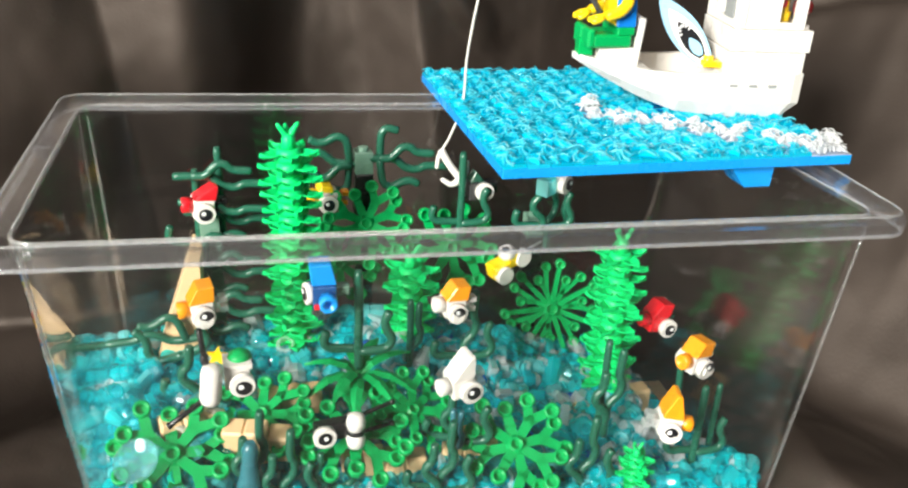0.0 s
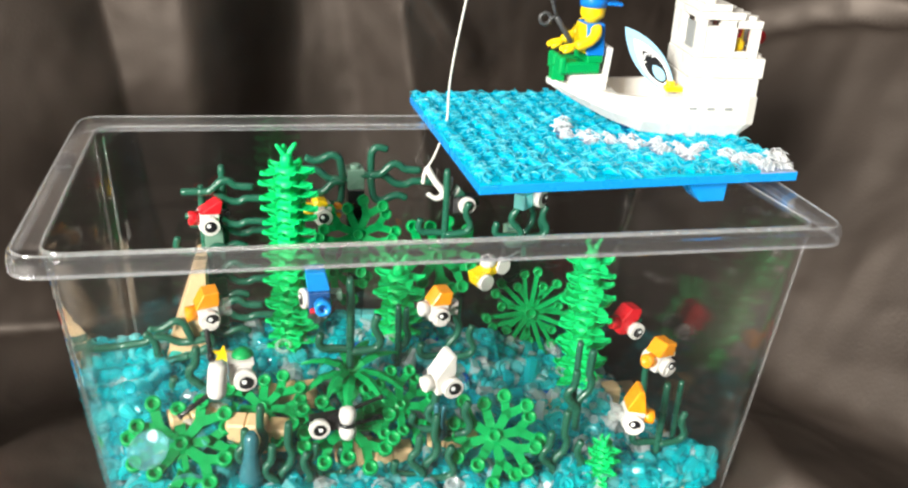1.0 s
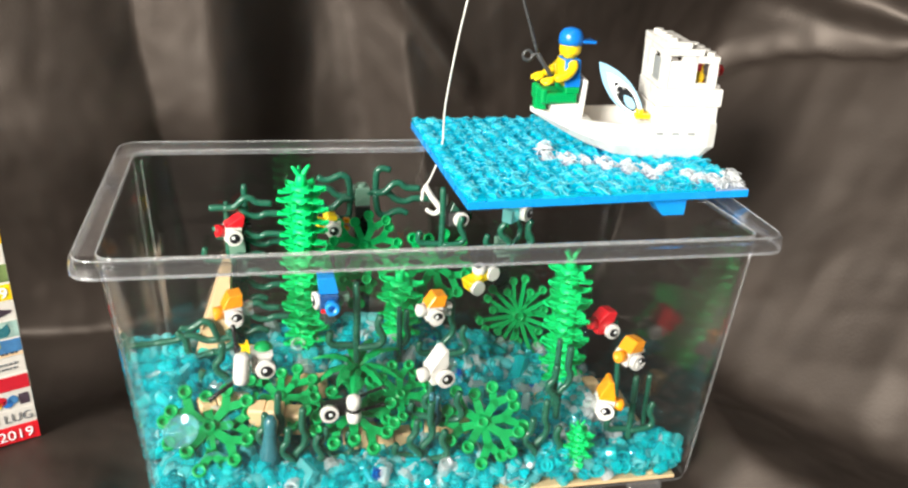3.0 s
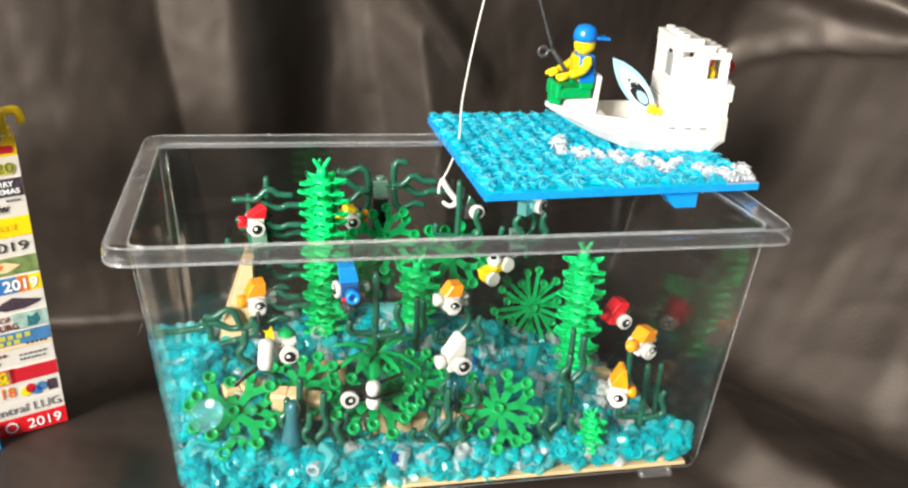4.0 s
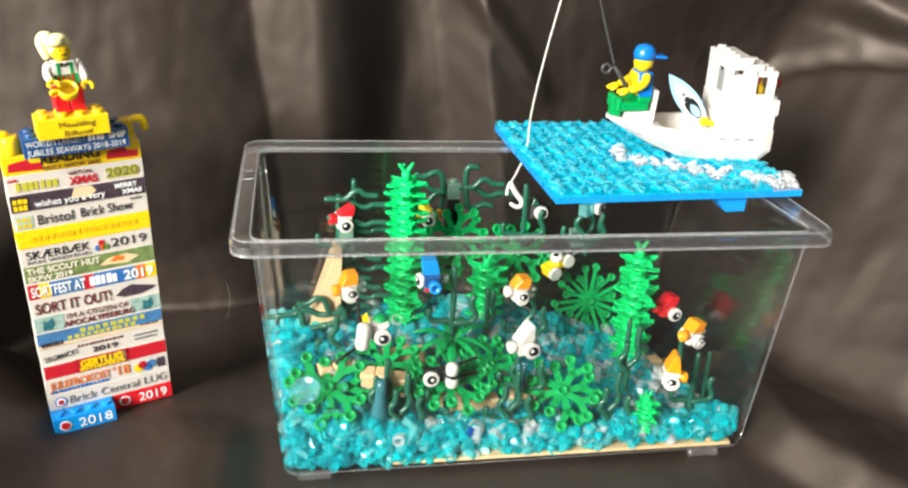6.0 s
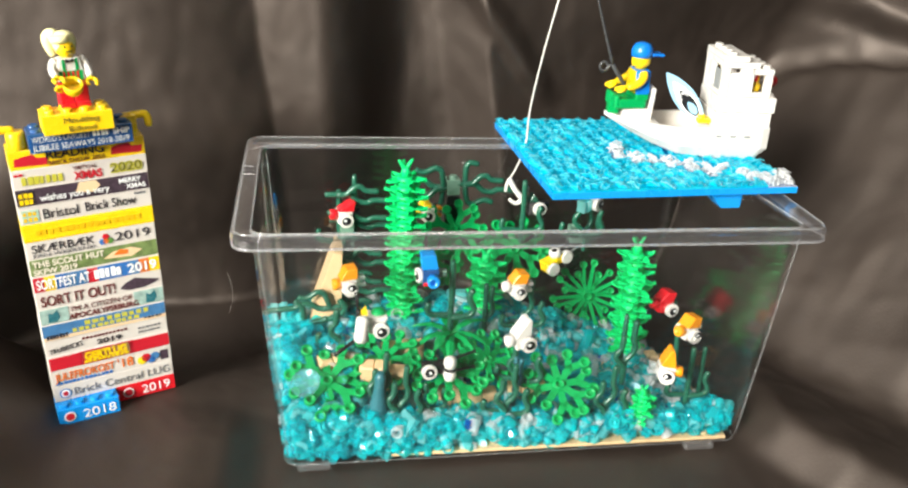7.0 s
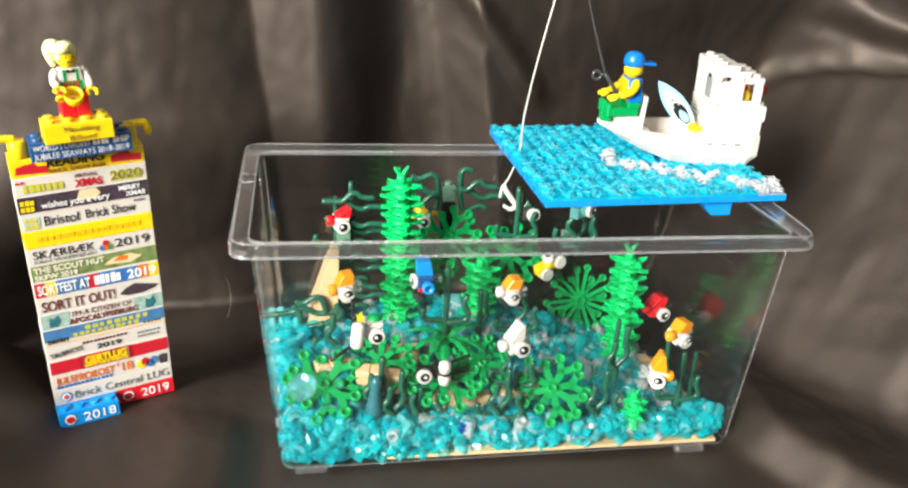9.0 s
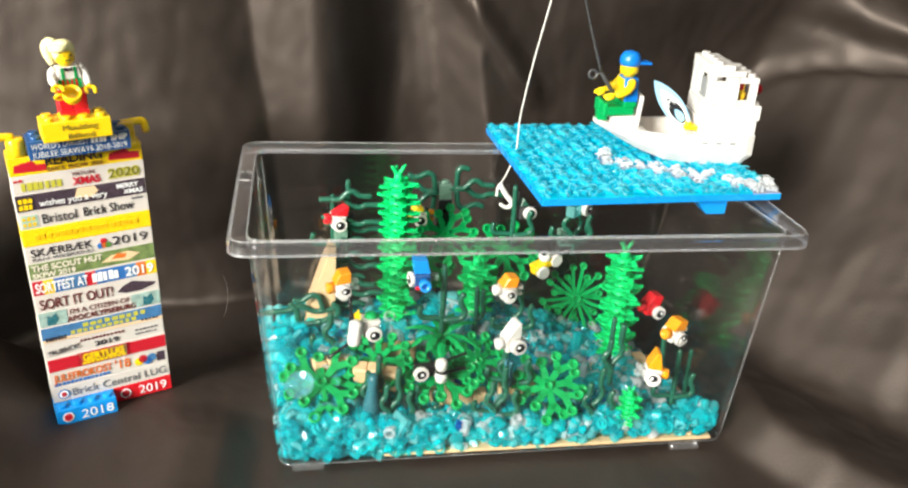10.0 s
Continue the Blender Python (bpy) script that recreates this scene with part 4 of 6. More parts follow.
    disc_w = mesh_of("print_disc", rings(bm_new(), [(0.0030, 0), (0.0030, 0.0003)], 20, pose(0, 0, 0, 90)), PRINT_WHITE)
    disc_r = mesh_of("print_disc", rings(bm_new(), [(0.0022, 0), (0.0022, 0.0004)], 20, pose(0, 0, 0, 90)), RED_INK)
    disc_b = mesh_of("print_disc", rings(bm_new(), [(0.0030, 0), (0.0030, 0.00035)], 20, pose(0, 0, 0, 90)), BLUE_INK)
    for ob, x in ((blue, 0.0060), (red, 0.0060)):
        part("logo_ring", disc_w, None, ob, "white printed ring", pose(x, 0.0, 0.0048))
        part("logo_dot", disc_r, None, ob, "red printed dot", pose(x, -0.0001, 0.0048))
    r = rows[1]
    part("logo_ring", disc_b, None, r, "blue printed ring", pose(0.0060, 0, 0.0048))
    part("logo_dot", mesh_of("print_disc", rings(bm_new(), [(0.0024, 0), (0.0024, 0.0005)], 20, pose(0, 0, 0, 90)), PRINT_WHITE), None, r, "", pose(0.006, 0, 0.0048))
    part("logo_dot", mesh_of("print_disc", rings(bm_new(), [(0.0014, 0), (0.0014, 0.0007)], 20, pose(0, 0, 0, 90)), RED_INK), None, r, "", pose(0.006, 0, 0.0048))
    text(r, "Brick Central LUG", 0.0105, 0.0026, 0.0066, GREY_INK, 0.0515)
    r = rows[2]
    text(r, "JULEFROKOST", 0.0020, 0.0036, 0.0064, ORANGE_INK, 0.0310, 0.0001)
    text(r, "'18", 0.0345, 0.0030, 0.0078, ORANGE_INK, 0.0085, 0.0001)
    bars(r, 0.0020, 0.0320, 0.0012, 0.0016, BLUE_INK, 14, 2)
    for x, z, c in ((0.0475, 0.0042, YELLOW), (0.0500, 0.0056, RED_INK), (0.0525, 0.0038, BLUE_INK), (0.0550, 0.0054, SEA_PRINT)):
        part("logo_dot", mesh_of("print_disc", rings(bm_new(), [(0.0024, 0), (0.0024, 0.0004)], 12, pose(0, 0, 0, 90)), c), None, r, "", pose(x, 0, z))
    patch(r, 0.0578, 0.0018, 0.0622, 0.0078, DARK_SCENE)
    r = rows[3]
    patch(r, 0.0006, 0.0010, 0.0170, 0.0086, RED_INK)
    patch(r, 0.0420, 0.0010, 0.0634, 0.0086, RED_INK)
    patch(r, 0.0170, 0.0010, 0.0420, 0.0086, SAND)
    patch(r, 0.0160, 0.0008, 0.0440, 0.0090, RED_INK)
    text(r, "GERTLUG", 0.0185, 0.0036, 0.0062, YELLOW, 0.0220, 0.0003, 2)
    bars(r, 0.0180, 0.0415, 0.0016, 0.0014, YELLOW, 10, 6, 2)
    r = rows[4]
    text(r, "TRUBRICKS", 0.0020, 0.0014, 0.0042, INK, 0.0170).rotation_euler = (0, radians(-6), 0)
    text(r, "2019", 0.0260, 0.0018, 0.0040, INK, 0.0130, 0.0001)
    bars(r, 0.0190, 0.0430, 0.0064, 0.0013, BROWN_INK, 12, 8)
    bars(r, 0.0480, 0.0600, 0.0028, 0.0011, GREY_INK, 7, 9)
    bars(r, 0.0480, 0.0610, 0.0052, 0.0011, GREY_INK, 6, 10)
    r = rows[5]
    patch(r, 0.0004, 0.0022, 0.0636, 0.0092, SEA_PRINT)
    patch(r, 0.0004, 0.0004, 0.0636, 0.0022, SAND)
    bars(r, 0.0020, 0.0130, 0.0010, 0.0026, INK, 7, 11)
    bars(r, 0.0215, 0.0560, 0.0056, 0.0026, OLIVE_INK, 9, 12)
    bars(r, 0.0150, 0.0500, 0.0028, 0.0022, OLIVE_INK, 11, 13)
    bars(r, 0.0520, 0.0620, 0.0014, 0.0010, INK, 5, 14)
    r = rows[6]
    patch(r, 0.0004, 0.0006, 0.0145, 0.0090, MINT)
    patch(r, 0.0480, 0.0006, 0.0634, 0.0090, MINT)
    for x0 in (0.004, 0.054):
        patch(r, 0, 0, 0, 0, TEAL, 1, shape=[(x0, 0.0014), (x0 + 0.004, 0.001), (x0 + 0.006, 0.004), (x0 + 0.005, 0.008), (x0 + 0.0025, 0.0060), (x0 + 0.0005, 0.0070)])
    text(r, "I'M A CITIZEN OF", 0.0160, 0.0053, 0.0042, BROWN_INK, 0.0310)
    text(r, "APOCALYPSEBURG", 0.0140, 0.0010, 0.0044, BROWN_INK, 0.0360, 0.0001)
    r = rows[7]
    text(r, "SORT IT OUT!", 0.0022, 0.0016, 0.0082, BROWN_INK, 0.0370, 0.0001)
    patch(r, 0, 0, 0, 0, DARK_SCENE, 0, shape=[(0.0415, 0.0030), (0.046, 0.0014), (0.054, 0.0014), (0.061, 0.0034), (0.0625, 0.0048), (0.056, 0.0064), (0.050, 0.0080), (0.045, 0.0060)])
    r = rows[8]
    cols = [BLUE_INK, RED_INK, YELLOW, SEA_PRINT, ORANGE_INK]
    rr = random.Random(4)
    for k in range(12):
        patch(r, 0.0004 + k * 0.00527, 0.0008, 0.0004 + (k + 1) * 0.00527, 0.0088, cols[rr.randrange(5)])
    text(r, "SORTFEST AT", 0.0018, 0.0022, 0.0076, PRINT_WHITE, 0.0260, 0.00015, 1)
    bars(r, 0.0300, 0.0440, 0.0022, 0.0055, PRINT_WHITE, 5, 20, 2)
    text(r, "2019", 0.0470, 0.0022, 0.0074, PRINT_WHITE, 0.0150, 0.00015, 1)
    r = rows[9]
    patch(r, 0.0004, 0.0004, 0.0636, 0.0092, MEADOW)
    patch(r, 0, 0, 0, 0, SAND, 1, shape=[(0.036, 0.003), (0.050, 0.002), (0.056, 0.005), (0.050, 0.0072), (0.041, 0.0062)])
    patch(r, 0, 0, 0, 0, ORANGE_INK, 2, shape=[(0.041, 0.0042), (0.048, 0.0038), (0.049, 0.0060), (0.0445, 0.0070)])
    text(r, "THE SCOUT HUT", 0.0016, 0.0050, 0.0046, P2["cream"], 0.0350, 0.0001, 1)
    text(r, "SKFW 2019", 0.0016, 0.0010, 0.0040, P2["cream"], 0.0210, 0.0001, 1)
    r = rows[10]
    text(r, "SKÆRBÆK", 0.0028, 0.0036, 0.0062, INK, 0.0300)
    text(r, "FAN WEEKEND", 0.0030, 0.0010, 0.0026, GREY_INK, 0.0300)
    text(r, "2019", 0.0430, 0.0026, 0.0068, INK, 0.0180)
    for x, z, c in ((0.0385, 0.0060, RED_INK), (0.0366, 0.0034, BLUE_INK), (0.0404, 0.0034, GREEN_INK), (0.0385, 0.0036, ORANGE_INK)):
        part("logo_dot", mesh_of("print_disc", rings(bm_new(), [(0.0017, 0), (0.0017, 0.0004)], 6, pose(0, 0, 0, 90)), c), None, r, "", pose(x, 0, z))
    r = rows[11]
    bars(r, 0.0060, 0.0580, 0.0036, 0.0028, GOLD_INK, 17, 30)
    r = rows[12]
    text(r, "Bristol", 0.0110, 0.0022, 0.0074, INK, 0.0165)
    text(r, "Brick Show", 0.0310, 0.0026, 0.0070, INK, 0.0250)
    patch(r, 0.0014, 0.0010, 0.0090, 0.0076, PALE_GREEN)
    bars(r, 0.0018, 0.0086, 0.0048, 0.0022, GOLD_INK, 3, 31)
    bars(r, 0.0018, 0.0086, 0.0016, 0.0022, GOLD_INK, 3, 32)
    bars(r, 0.0555, 0.0615, 0.0076, 0.0012, GREY_INK, 4, 33)
    r = rows[13]
    patch(r, 0.0004, 0.0006, 0.0636, 0.0092, DARK_SCENE)
    patch(r, 0.0010, 0.0010, 0.0088, 0.0082, INK, 1)
    bars(r, 0.0016, 0.0084, 0.0048, 0.0026, YELLOW, 3, 34, 2)
    bars(r, 0.0016, 0.0084, 0.0014, 0.0026, YELLOW, 3, 35, 2)
    patch(r, 0, 0, 0, 0, SAND, 1, shape=[(0.028, 0.004), (0.036, 0.003), (0.040, 0.006), (0.038, 0.009), (0.030, 0.009)])
    text(r, "wishes you a very", 0.0110, 0.0022, 0.0048, PRINT_WHITE, 0.0330, 0.00005, 2)
    text(r, "MERRY", 0.0490, 0.0055, 0.0034, PRINT_WHITE, 0.0110, 0.0001, 2)
    text(r, "XMAS", 0.0520, 0.0020, 0.0034, PRINT_WHITE, 0.0100, 0.0001, 2)
    r = rows[14]
    text(r, "VIRTUAL", 0.0280, 0.0062, 0.0028, BROWN_INK, 0.0115)
    text(r, "XMAS", 0.0280, 0.0012, 0.0056, RED_INK, 0.0135, 0.0002)
    text(r, "2020", 0.0455, 0.0020, 0.0068, OLIVE_INK, 0.0160, 0.0004)
    text(r, "2020", 0.0457, 0.0024, 0.0064, INK, 0.0152, -0.0001, 1)
    bars(r, 0.0040, 0.0235, 0.0016, 0.0042, OLIVE_INK, 7, 36)
    bars(r, 0.0010, 0.0055, 0.0066, 0.0012, RED_INK, 2, 37)
    r = rows[15]
    text(r, "READING", 0.0170, 0.0040, 0.0062, INK, 0.0270, 0.0001)
    text(r, "BRICK SHOW 2020", 0.0175, 0.0008, 0.0030, BROWN_INK, 0.0265)
    for x0 in (0.0020, 0.0470):
        patch(r, 0, 0, 0, 0, RED_INK, 0, shape=[(x0, 0.0020), (x0 + 0.0150, 0.0014), (x0 + 0.0155, 0.0050), (x0 + 0.0105, 0.0052), (x0 + 0.0090, 0.0072), (x0 + 0.0045, 0.0066), (x0 + 0.0005, 0.0056)])
    # top courses
    nb = part("brick", brick_mesh(6, 2), NAVY, tower, "dark blue printed brick set forward", rowm(16, 0.0100, -0.0075))
    text(nb, "WORLD'S LARGEST", 0.0014, 0.0054, 0.0042, PRINT_WHITE, 0.0265, -0.00003)
    bars(nb, 0.0290, 0.0370, 0.0054, 0.0030, PRINT_WHITE, 4, 40, 1)
    text(nb, "SHIP", 0.0385, 0.0054, 0.0042, PRINT_WHITE, 0.0080, 0.0001)
    text(nb, "JUBILEE SEAWAYS 2018-2019", 0.0014, 0.0012, 0.0042, PRINT_WHITE, 0.0445, -0.00003)
    yb = part("brick", brick_mesh(4, 2), YELLOW, tower, "yellow printed brick", rowm(17, 0.0170, -0.0130))
    text(yb, "Moulding", 0.0095, 0.0052, 0.0040, INK, 0.0160, -0.00006)
    text(yb, "Billund", 0.0115, 0.0010, 0.0040, INK, 0.0120, -0.00006)
    for x, z, flip in ((0.0010, 16, 1), (0.0535, 16, -1)):
        bm = bm_new()
        if flip > 0:
            rings(bm, [(0.0040, 0), (0.0044, 0.0008), (0.0044, 0.0082), (0.0036, 0.0092)], 16, Matrix.Translation((0.0044, 0.0044, 0)))
        else:
            box(bm, 0.0006, 0.0004, 0, 0.0082, 0.0078, 0.0110, 0.0004)
        hook = -flip
        x1 = 0.0044 + hook * 0.0095
        tube(bm, [(0.0044, 0.0044, 0.0098), (0.0044 + hook * 0.006, 0.0044, 0.0102), (x1, 0.0044, 0.0095), (x1 + hook * 0.0008, 0.0044, 0.0035)], 0.0020, 8, n=4)
        part("yellow_clip", bm, YELLOW, tower, "yellow plastic clip with a bent arm", rowm(z, x))
    return m0


TOWER = build_tower()
bm = figure_mesh(None, arm_l=38, arm_r=20, hair="pony")
me = mesh_of("toy_worker", bm, RED, WHITE, WHITE, YELLOW, CREAM_HAIR, GREEN, PRINT_BLACK)
worker = tagged(new("toy_worker", me), "standing toy figure with pale hair, white sleeves and red legs", "toy figure")
worker.matrix_basis = TOWER @ pose(0.0338, 0.0, 18 * BH + 0.0002, 0, 0, 6) @ Matrix.Scale(0.87, 4)
bm = bm_new()
rings(bm, [(0.0022, 0.0), (0.0032, 0.0012), (0.0040, 0.0030), (0.0043, 0.0062), (0.0036, 0.0064), (0.0032, 0.0030), (0.0012, 0.0026)], 16, cap1=True)
tube(bm, [(-0.004, 0, 0.0050), (-0.0062, 0, 0.0048), (-0.0066, 0, 0.0028), (-0.0042, 0, 0.0018)], 0.0008, 6, n=4)
thing("yellow_cup", bm, YELLOW, "yellow plastic cup held by the toy figure", "cup", TOWER @ pose(0.0333, -0.0072, 18 * BH + 0.0084, 38, 0, 0) @ Matrix.Scale(1.1, 4))


# ---- plants in the tank ----
def whorl_mesh():
    bm = bm_new()
    rings(bm, [(0.0046, -0.0006), (0.0054, 0.0008), (0.0052, 0.0036), (0.0042, 0.0052)], 10)
    prof = [(0.0030, 0.0024, 0.0028), (0.0060, 0.0034, 0.0036), (0.0082, 0.0030, 0.0034), (0.0102, 0.0017, 0.0036), (0.0120, 0.0004, 0.0046)]
    for k in range(5):
        m = pose(0, 0, 0, 0, 0, 72 * k)
        rows = []
        for r, w, z in prof:
            pts = [(r, -w, z + 0.0004), (r + 0.0004, 0, z - 0.0010), (r, w, z + 0.0004), (r, w, z - 0.0004), (r + 0.0004, 0, z - 0.0018), (r, -w, z - 0.0004)]
            rows.append([bm.verts.new(m @ Vector(p)) for p in pts])
        for a, b in zip(rows, rows[1:]):
            for i in range(6):
                bm.faces.new((a[i], b[i], b[(i + 1) % 6], a[(i + 1) % 6]))
        bm.faces.new(rows[0])
        bm.faces.new(rows[-1][::-1])
    bmesh.ops.recalc_face_normals(bm, faces=bm.faces)
    return bm


WHORL = mesh_of("leaf_whorl", whorl_mesh(), BRIGHT_GREEN)


def leaf_tip():
    bm = bm_new()
    rings(bm, [(0.0030, 0), (0.0026, 0.0040), (0.0016, 0.0060)], 8)
    for s in (-1, 1):
        tube(bm, [(0, 0, 0.003), (s * 0.0016, 0, 0.0065), (s * 0.0042, 0, 0.0100)], 0.0018, 6, n=3, taper=0.45)
    tube(bm, [(0, 0, 0.003), (0, 0.002, 0.006), (0, 0.0042, 0.0085)], 0.0016, 6, n=3, taper=0.45)
    return bm


TIP_ME = mesh_of("leaf_tip", leaf_tip(), BRIGHT_GREEN)


def leaf_column(x, y, z0, z1, label, seed, k=1.0):
    r = random.Random(seed)
    ob = thing("leafy_water_plant", None, None, label, "plant", pose(x, y, z0), "leafy water plants")
    pitch = 0.0054 * k
    n = max(2, int((z1 - z0 - 0.009 * k) / pitch))
    for i in range(n):
        part("leaf_whorl", WHORL, None, ob, m=pose(r.uniform(-3, 3) * 1e-4, r.uniform(-3, 3) * 1e-4, i * pitch, r.uniform(-4, 4), r.uniform(-4, 4), 45 * (i % 2) + r.uniform(-14, 14)) @ Matrix.Scale(k * r.uniform(0.92, 1.04), 4))
    part("leaf_tip", TIP_ME, None, ob, m=pose(0, 0, n * pitch - 0.001, 0, 0, 15) @ Matrix.Scale(k, 4))
    return ob


leaf_column(-0.0498, 0.1040, 0.0380, 0.1505, "tall bright green stacked-leaf plant rising above the rim", 1)
leaf_column(-0.0020, 0.1080, 0.0380, 0.0985, "bright green stacked-leaf plant in the tank", 2)
leaf_column(0.0812, 0.0890, 0.0300, 0.1095, "bright green stacked-leaf plant near the clear side wall", 3)
leaf_column(0.0740, 0.0315, 0.0250, 0.0520, "low bright green leaf plant by the front wall", 4, 0.58)


def flat_bar(bm, a, b, w0, w1, t=0.0006):
    """A flat moulded strip from a to b (x, y), its width going from w0 to w1."""
    a, b = Vector(a), Vector(b)
    d = (b - a).normalized()
    n = Vector((-d.y, d.x)) * 0.5
    pts = [a + n * w0, a - n * w0, b - n * w1, b + n * w1]
    lo = [bm.verts.new((p.x, p.y, -t)) for p in pts]
    hi = [bm.verts.new((p.x * 0.995, p.y * 0.995, t)) for p in pts]
    bm.faces.new(lo[::-1])
    bm.faces.new(hi)
    for i in range(4):
        bm.faces.new((lo[i], lo[(i + 1) % 4], hi[(i + 1) % 4], hi[i]))


def stud_cup(bm, x, y, r):
    """A hollow round stud on a small disc."""
    rings(bm, [(r * 0.9, -0.0009), (r, -0.0006), (r, 0.0016), (r * 0.92, 0.0019), (r * 0.62, 0.0019), (r * 0.56, 0.0004)], 12, Matrix.Translation((x, y, 0)))


def limb_mesh(tips, trunk, width, cup):
    """A flat limb along x that forks to round studs at the tips (angle, reach)."""
    bm = bm_new()
    flat_bar(bm, (0.0015, 0), (trunk, 0), width * 0.85, width * 1.1)
    for a, L in tips:
        e = Vector((L * math.cos(radians(a)), L * math.sin(radians(a))))
        flat_bar(bm, (trunk * 0.92, 0), e, width, width * 0.85)
        stud_cup(bm, e.x, e.y, cup)
    bmesh.ops.recalc_face_normals(bm, faces=bm.faces)
    return bm


LIMB = [mesh_of("limb", limb_mesh(((-17, 0.0175), (15, 0.0160)), 0.0105, 0.0036, 0.0028), GREEN), mesh_of("limb", limb_mesh(((0, 0.0130),), 0.0070, 0.0036, 0.0028), GREEN)]
THIN = [mesh_of("limb", limb_mesh(((-9, 0.0160), (8, 0.0118)), 0.0070, 0.0019, 0.0019), GREEN), mesh_of("limb", limb_mesh(((0, 0.0178),), 0.0080, 0.0019, 0.0019), GREEN)]
HUB = mesh_of("hub", rings(bm_new(), [(0.0034, -0.0010), (0.0038, -0.0004), (0.0036, 0.0007), (0.0026, 0.0009), (0.0025, 0.0024), (0.0017, 0.0024), (0.0015, 0.0008)], 14), GREEN)


def sun_plant(x, y, z, rx, rz, label, k=1.0, spin=0, full=8):
    """A flat branching plant; rx tips its face from up (0) to the front (90)."""
    m = pose(x, y, z, 0, 0, rz) @ pose(0, 0, 0, rx) @ pose(0, 0, 0, 0, 0, spin) @ Matrix.Scale(k, 4)
    ob = thing("branching_water_plant", None, None, label, "plant", m, "branching water plants")
    part("hub", HUB, None, ob)
    for i in range(full):
        part("limb", THIN[i % 2] if full > 9 else LIMB[(0, 0, 1)[i % 3]], None, ob, m=pose(0, 0, 0, 0, -6 if i % 2 else 3, 360 * i / full))
    return ob


low = "green branching plant lying among clear blue pieces"
up = "green branching plant standing against the tank's back"
sun_plant(-0.0925, 0.0425, 0.0495, 34, 8, low, 1.12)
sun_plant(0.0303, 0.0420, 0.0435, 40, -4, low, 1.08, 12)
sun_plant(0.0655, 0.1240, 0.0545, 78, -6, up, 1.22, 6, 14)
sun_plant(-0.0185, 0.1310, 0.0960, 66, 0, up, 1.0, 20)
sun_plant(0.0190, 0.1320, 0.0830, 70, 6, up, 1.1, 9)
sun_plant(-0.0290, 0.0480, 0.0490, 30, 14, low, 1.1, 30)
sun_plant(-0.0625, 0.0580, 0.0530, 28, -12, low, 0.98, 5)
sun_plant(-0.0070, 0.0560, 0.0520, 35, 30, low, 0.92, 18)
sun_plant(-0.0300, 0.1340, 0.0760, 76, 8, up, 0.95, 3)


def blade_plant(x, y, z):
    ob = thing("grass_blade_plant", None, None, "bright green plant of narrow flat blades on the sea bed", "plant", pose(x, y, z))
    r = random.Random(8)
    for i in range(11):
        bm = bm_new()
        L = r.uniform(0.85, 1.1)
        rows = [(0.001, 0.0014, 0.0), (0.006 * L, 0.0024, 0.0030), (0.013 * L, 0.0025, 0.0028), (0.019 * L, 0.0018, 0.0002), (0.0235 * L, 0.0003, -0.0030)]
        vs = [[bm.verts.new(p) for p in ((a, -w, h), (a, 0, h + 0.0009), (a, w, h), (a, 0, h - 0.0004))] for a, w, h in rows]
        for a, b in zip(vs, vs[1:]):
            for k in range(4):
                bm.faces.new((a[k], b[k], b[(k + 1) % 4], a[(k + 1) % 4]))
        bm.faces.new(vs[0])
        bm.faces.new(vs[-1][::-1])
        bmesh.ops.recalc_face_normals(bm, faces=bm.faces)
        part("blade", bm, GREEN, ob, m=pose(0, 0, 0.0004 * (i % 4), 0, r.uniform(-14, 10), 33 * i + r.uniform(-8, 8)))


blade_plant(-0.0262, 0.0680, 0.0600)


# ---- wavy stems ----
R = 0.00165


def stem_piece(x, y, z, rz=0.0, lean=0.0, side=0.0, arms="ambc", k=1.0, mat=None, label=""):
    m = pose(x, y, z, 0, 0, rz) @ pose(0, 0, 0, lean, side, 0) @ Matrix.Scale(k, 4)
    ob = thing("wavy_stem_plant", None, None, label or "dark green wavy stem plant with curling arms", "plant", m, "wavy stem plants")
    paths = {
        "m": [(0, 0, -0.006), (0, 0, 0.002), (0.0006, 0.0006, 0.008), (0.0042, 0.0006, 0.0125), (0.0050, 0.0006, 0.0175), (0.0036, 0.0006, 0.0215), (0.0042, 0.0006, 0.0320)],
        "b": [(-0.0006, -0.0012, 0.001), (-0.0008, -0.0016, 0.006), (-0.0050, -0.0016, 0.0105), (-0.0052, -0.0016, 0.0140), (-0.0030, -0.0016, 0.0170), (-0.0024, -0.0016, 0.0240)],
        "a": [(-0.0004, 0.0010, 0.0020), (-0.0050, 0.0014, 0.0022), (-0.0100, 0.0014, 0.0026), (-0.0122, 0.0014, 0.0050), (-0.0112, 0.0014, 0.0095)],
        "c": [(0.0004, -0.0006, 0.0018), (0.0060, -0.0012, 0.0024), (0.0102, -0.0012, 0.0034), (0.0118, -0.0012, 0.0068), (0.0098, -0.0012, 0.0112), (0.0094, -0.0012, 0.0145), (0.0110, -0.0012, 0.0180)],
        "s": [(0, 0, -0.006), (0, 0, 0.006), (0.0002, 0, 0.018), (0, 0, 0.0340)],
    }
    for a in arms:
        bm = bm_new()
        tube(bm, paths[a], R, 8, n=5)
        part("stem", bm, mat or DARK_GREEN, ob)
    return ob


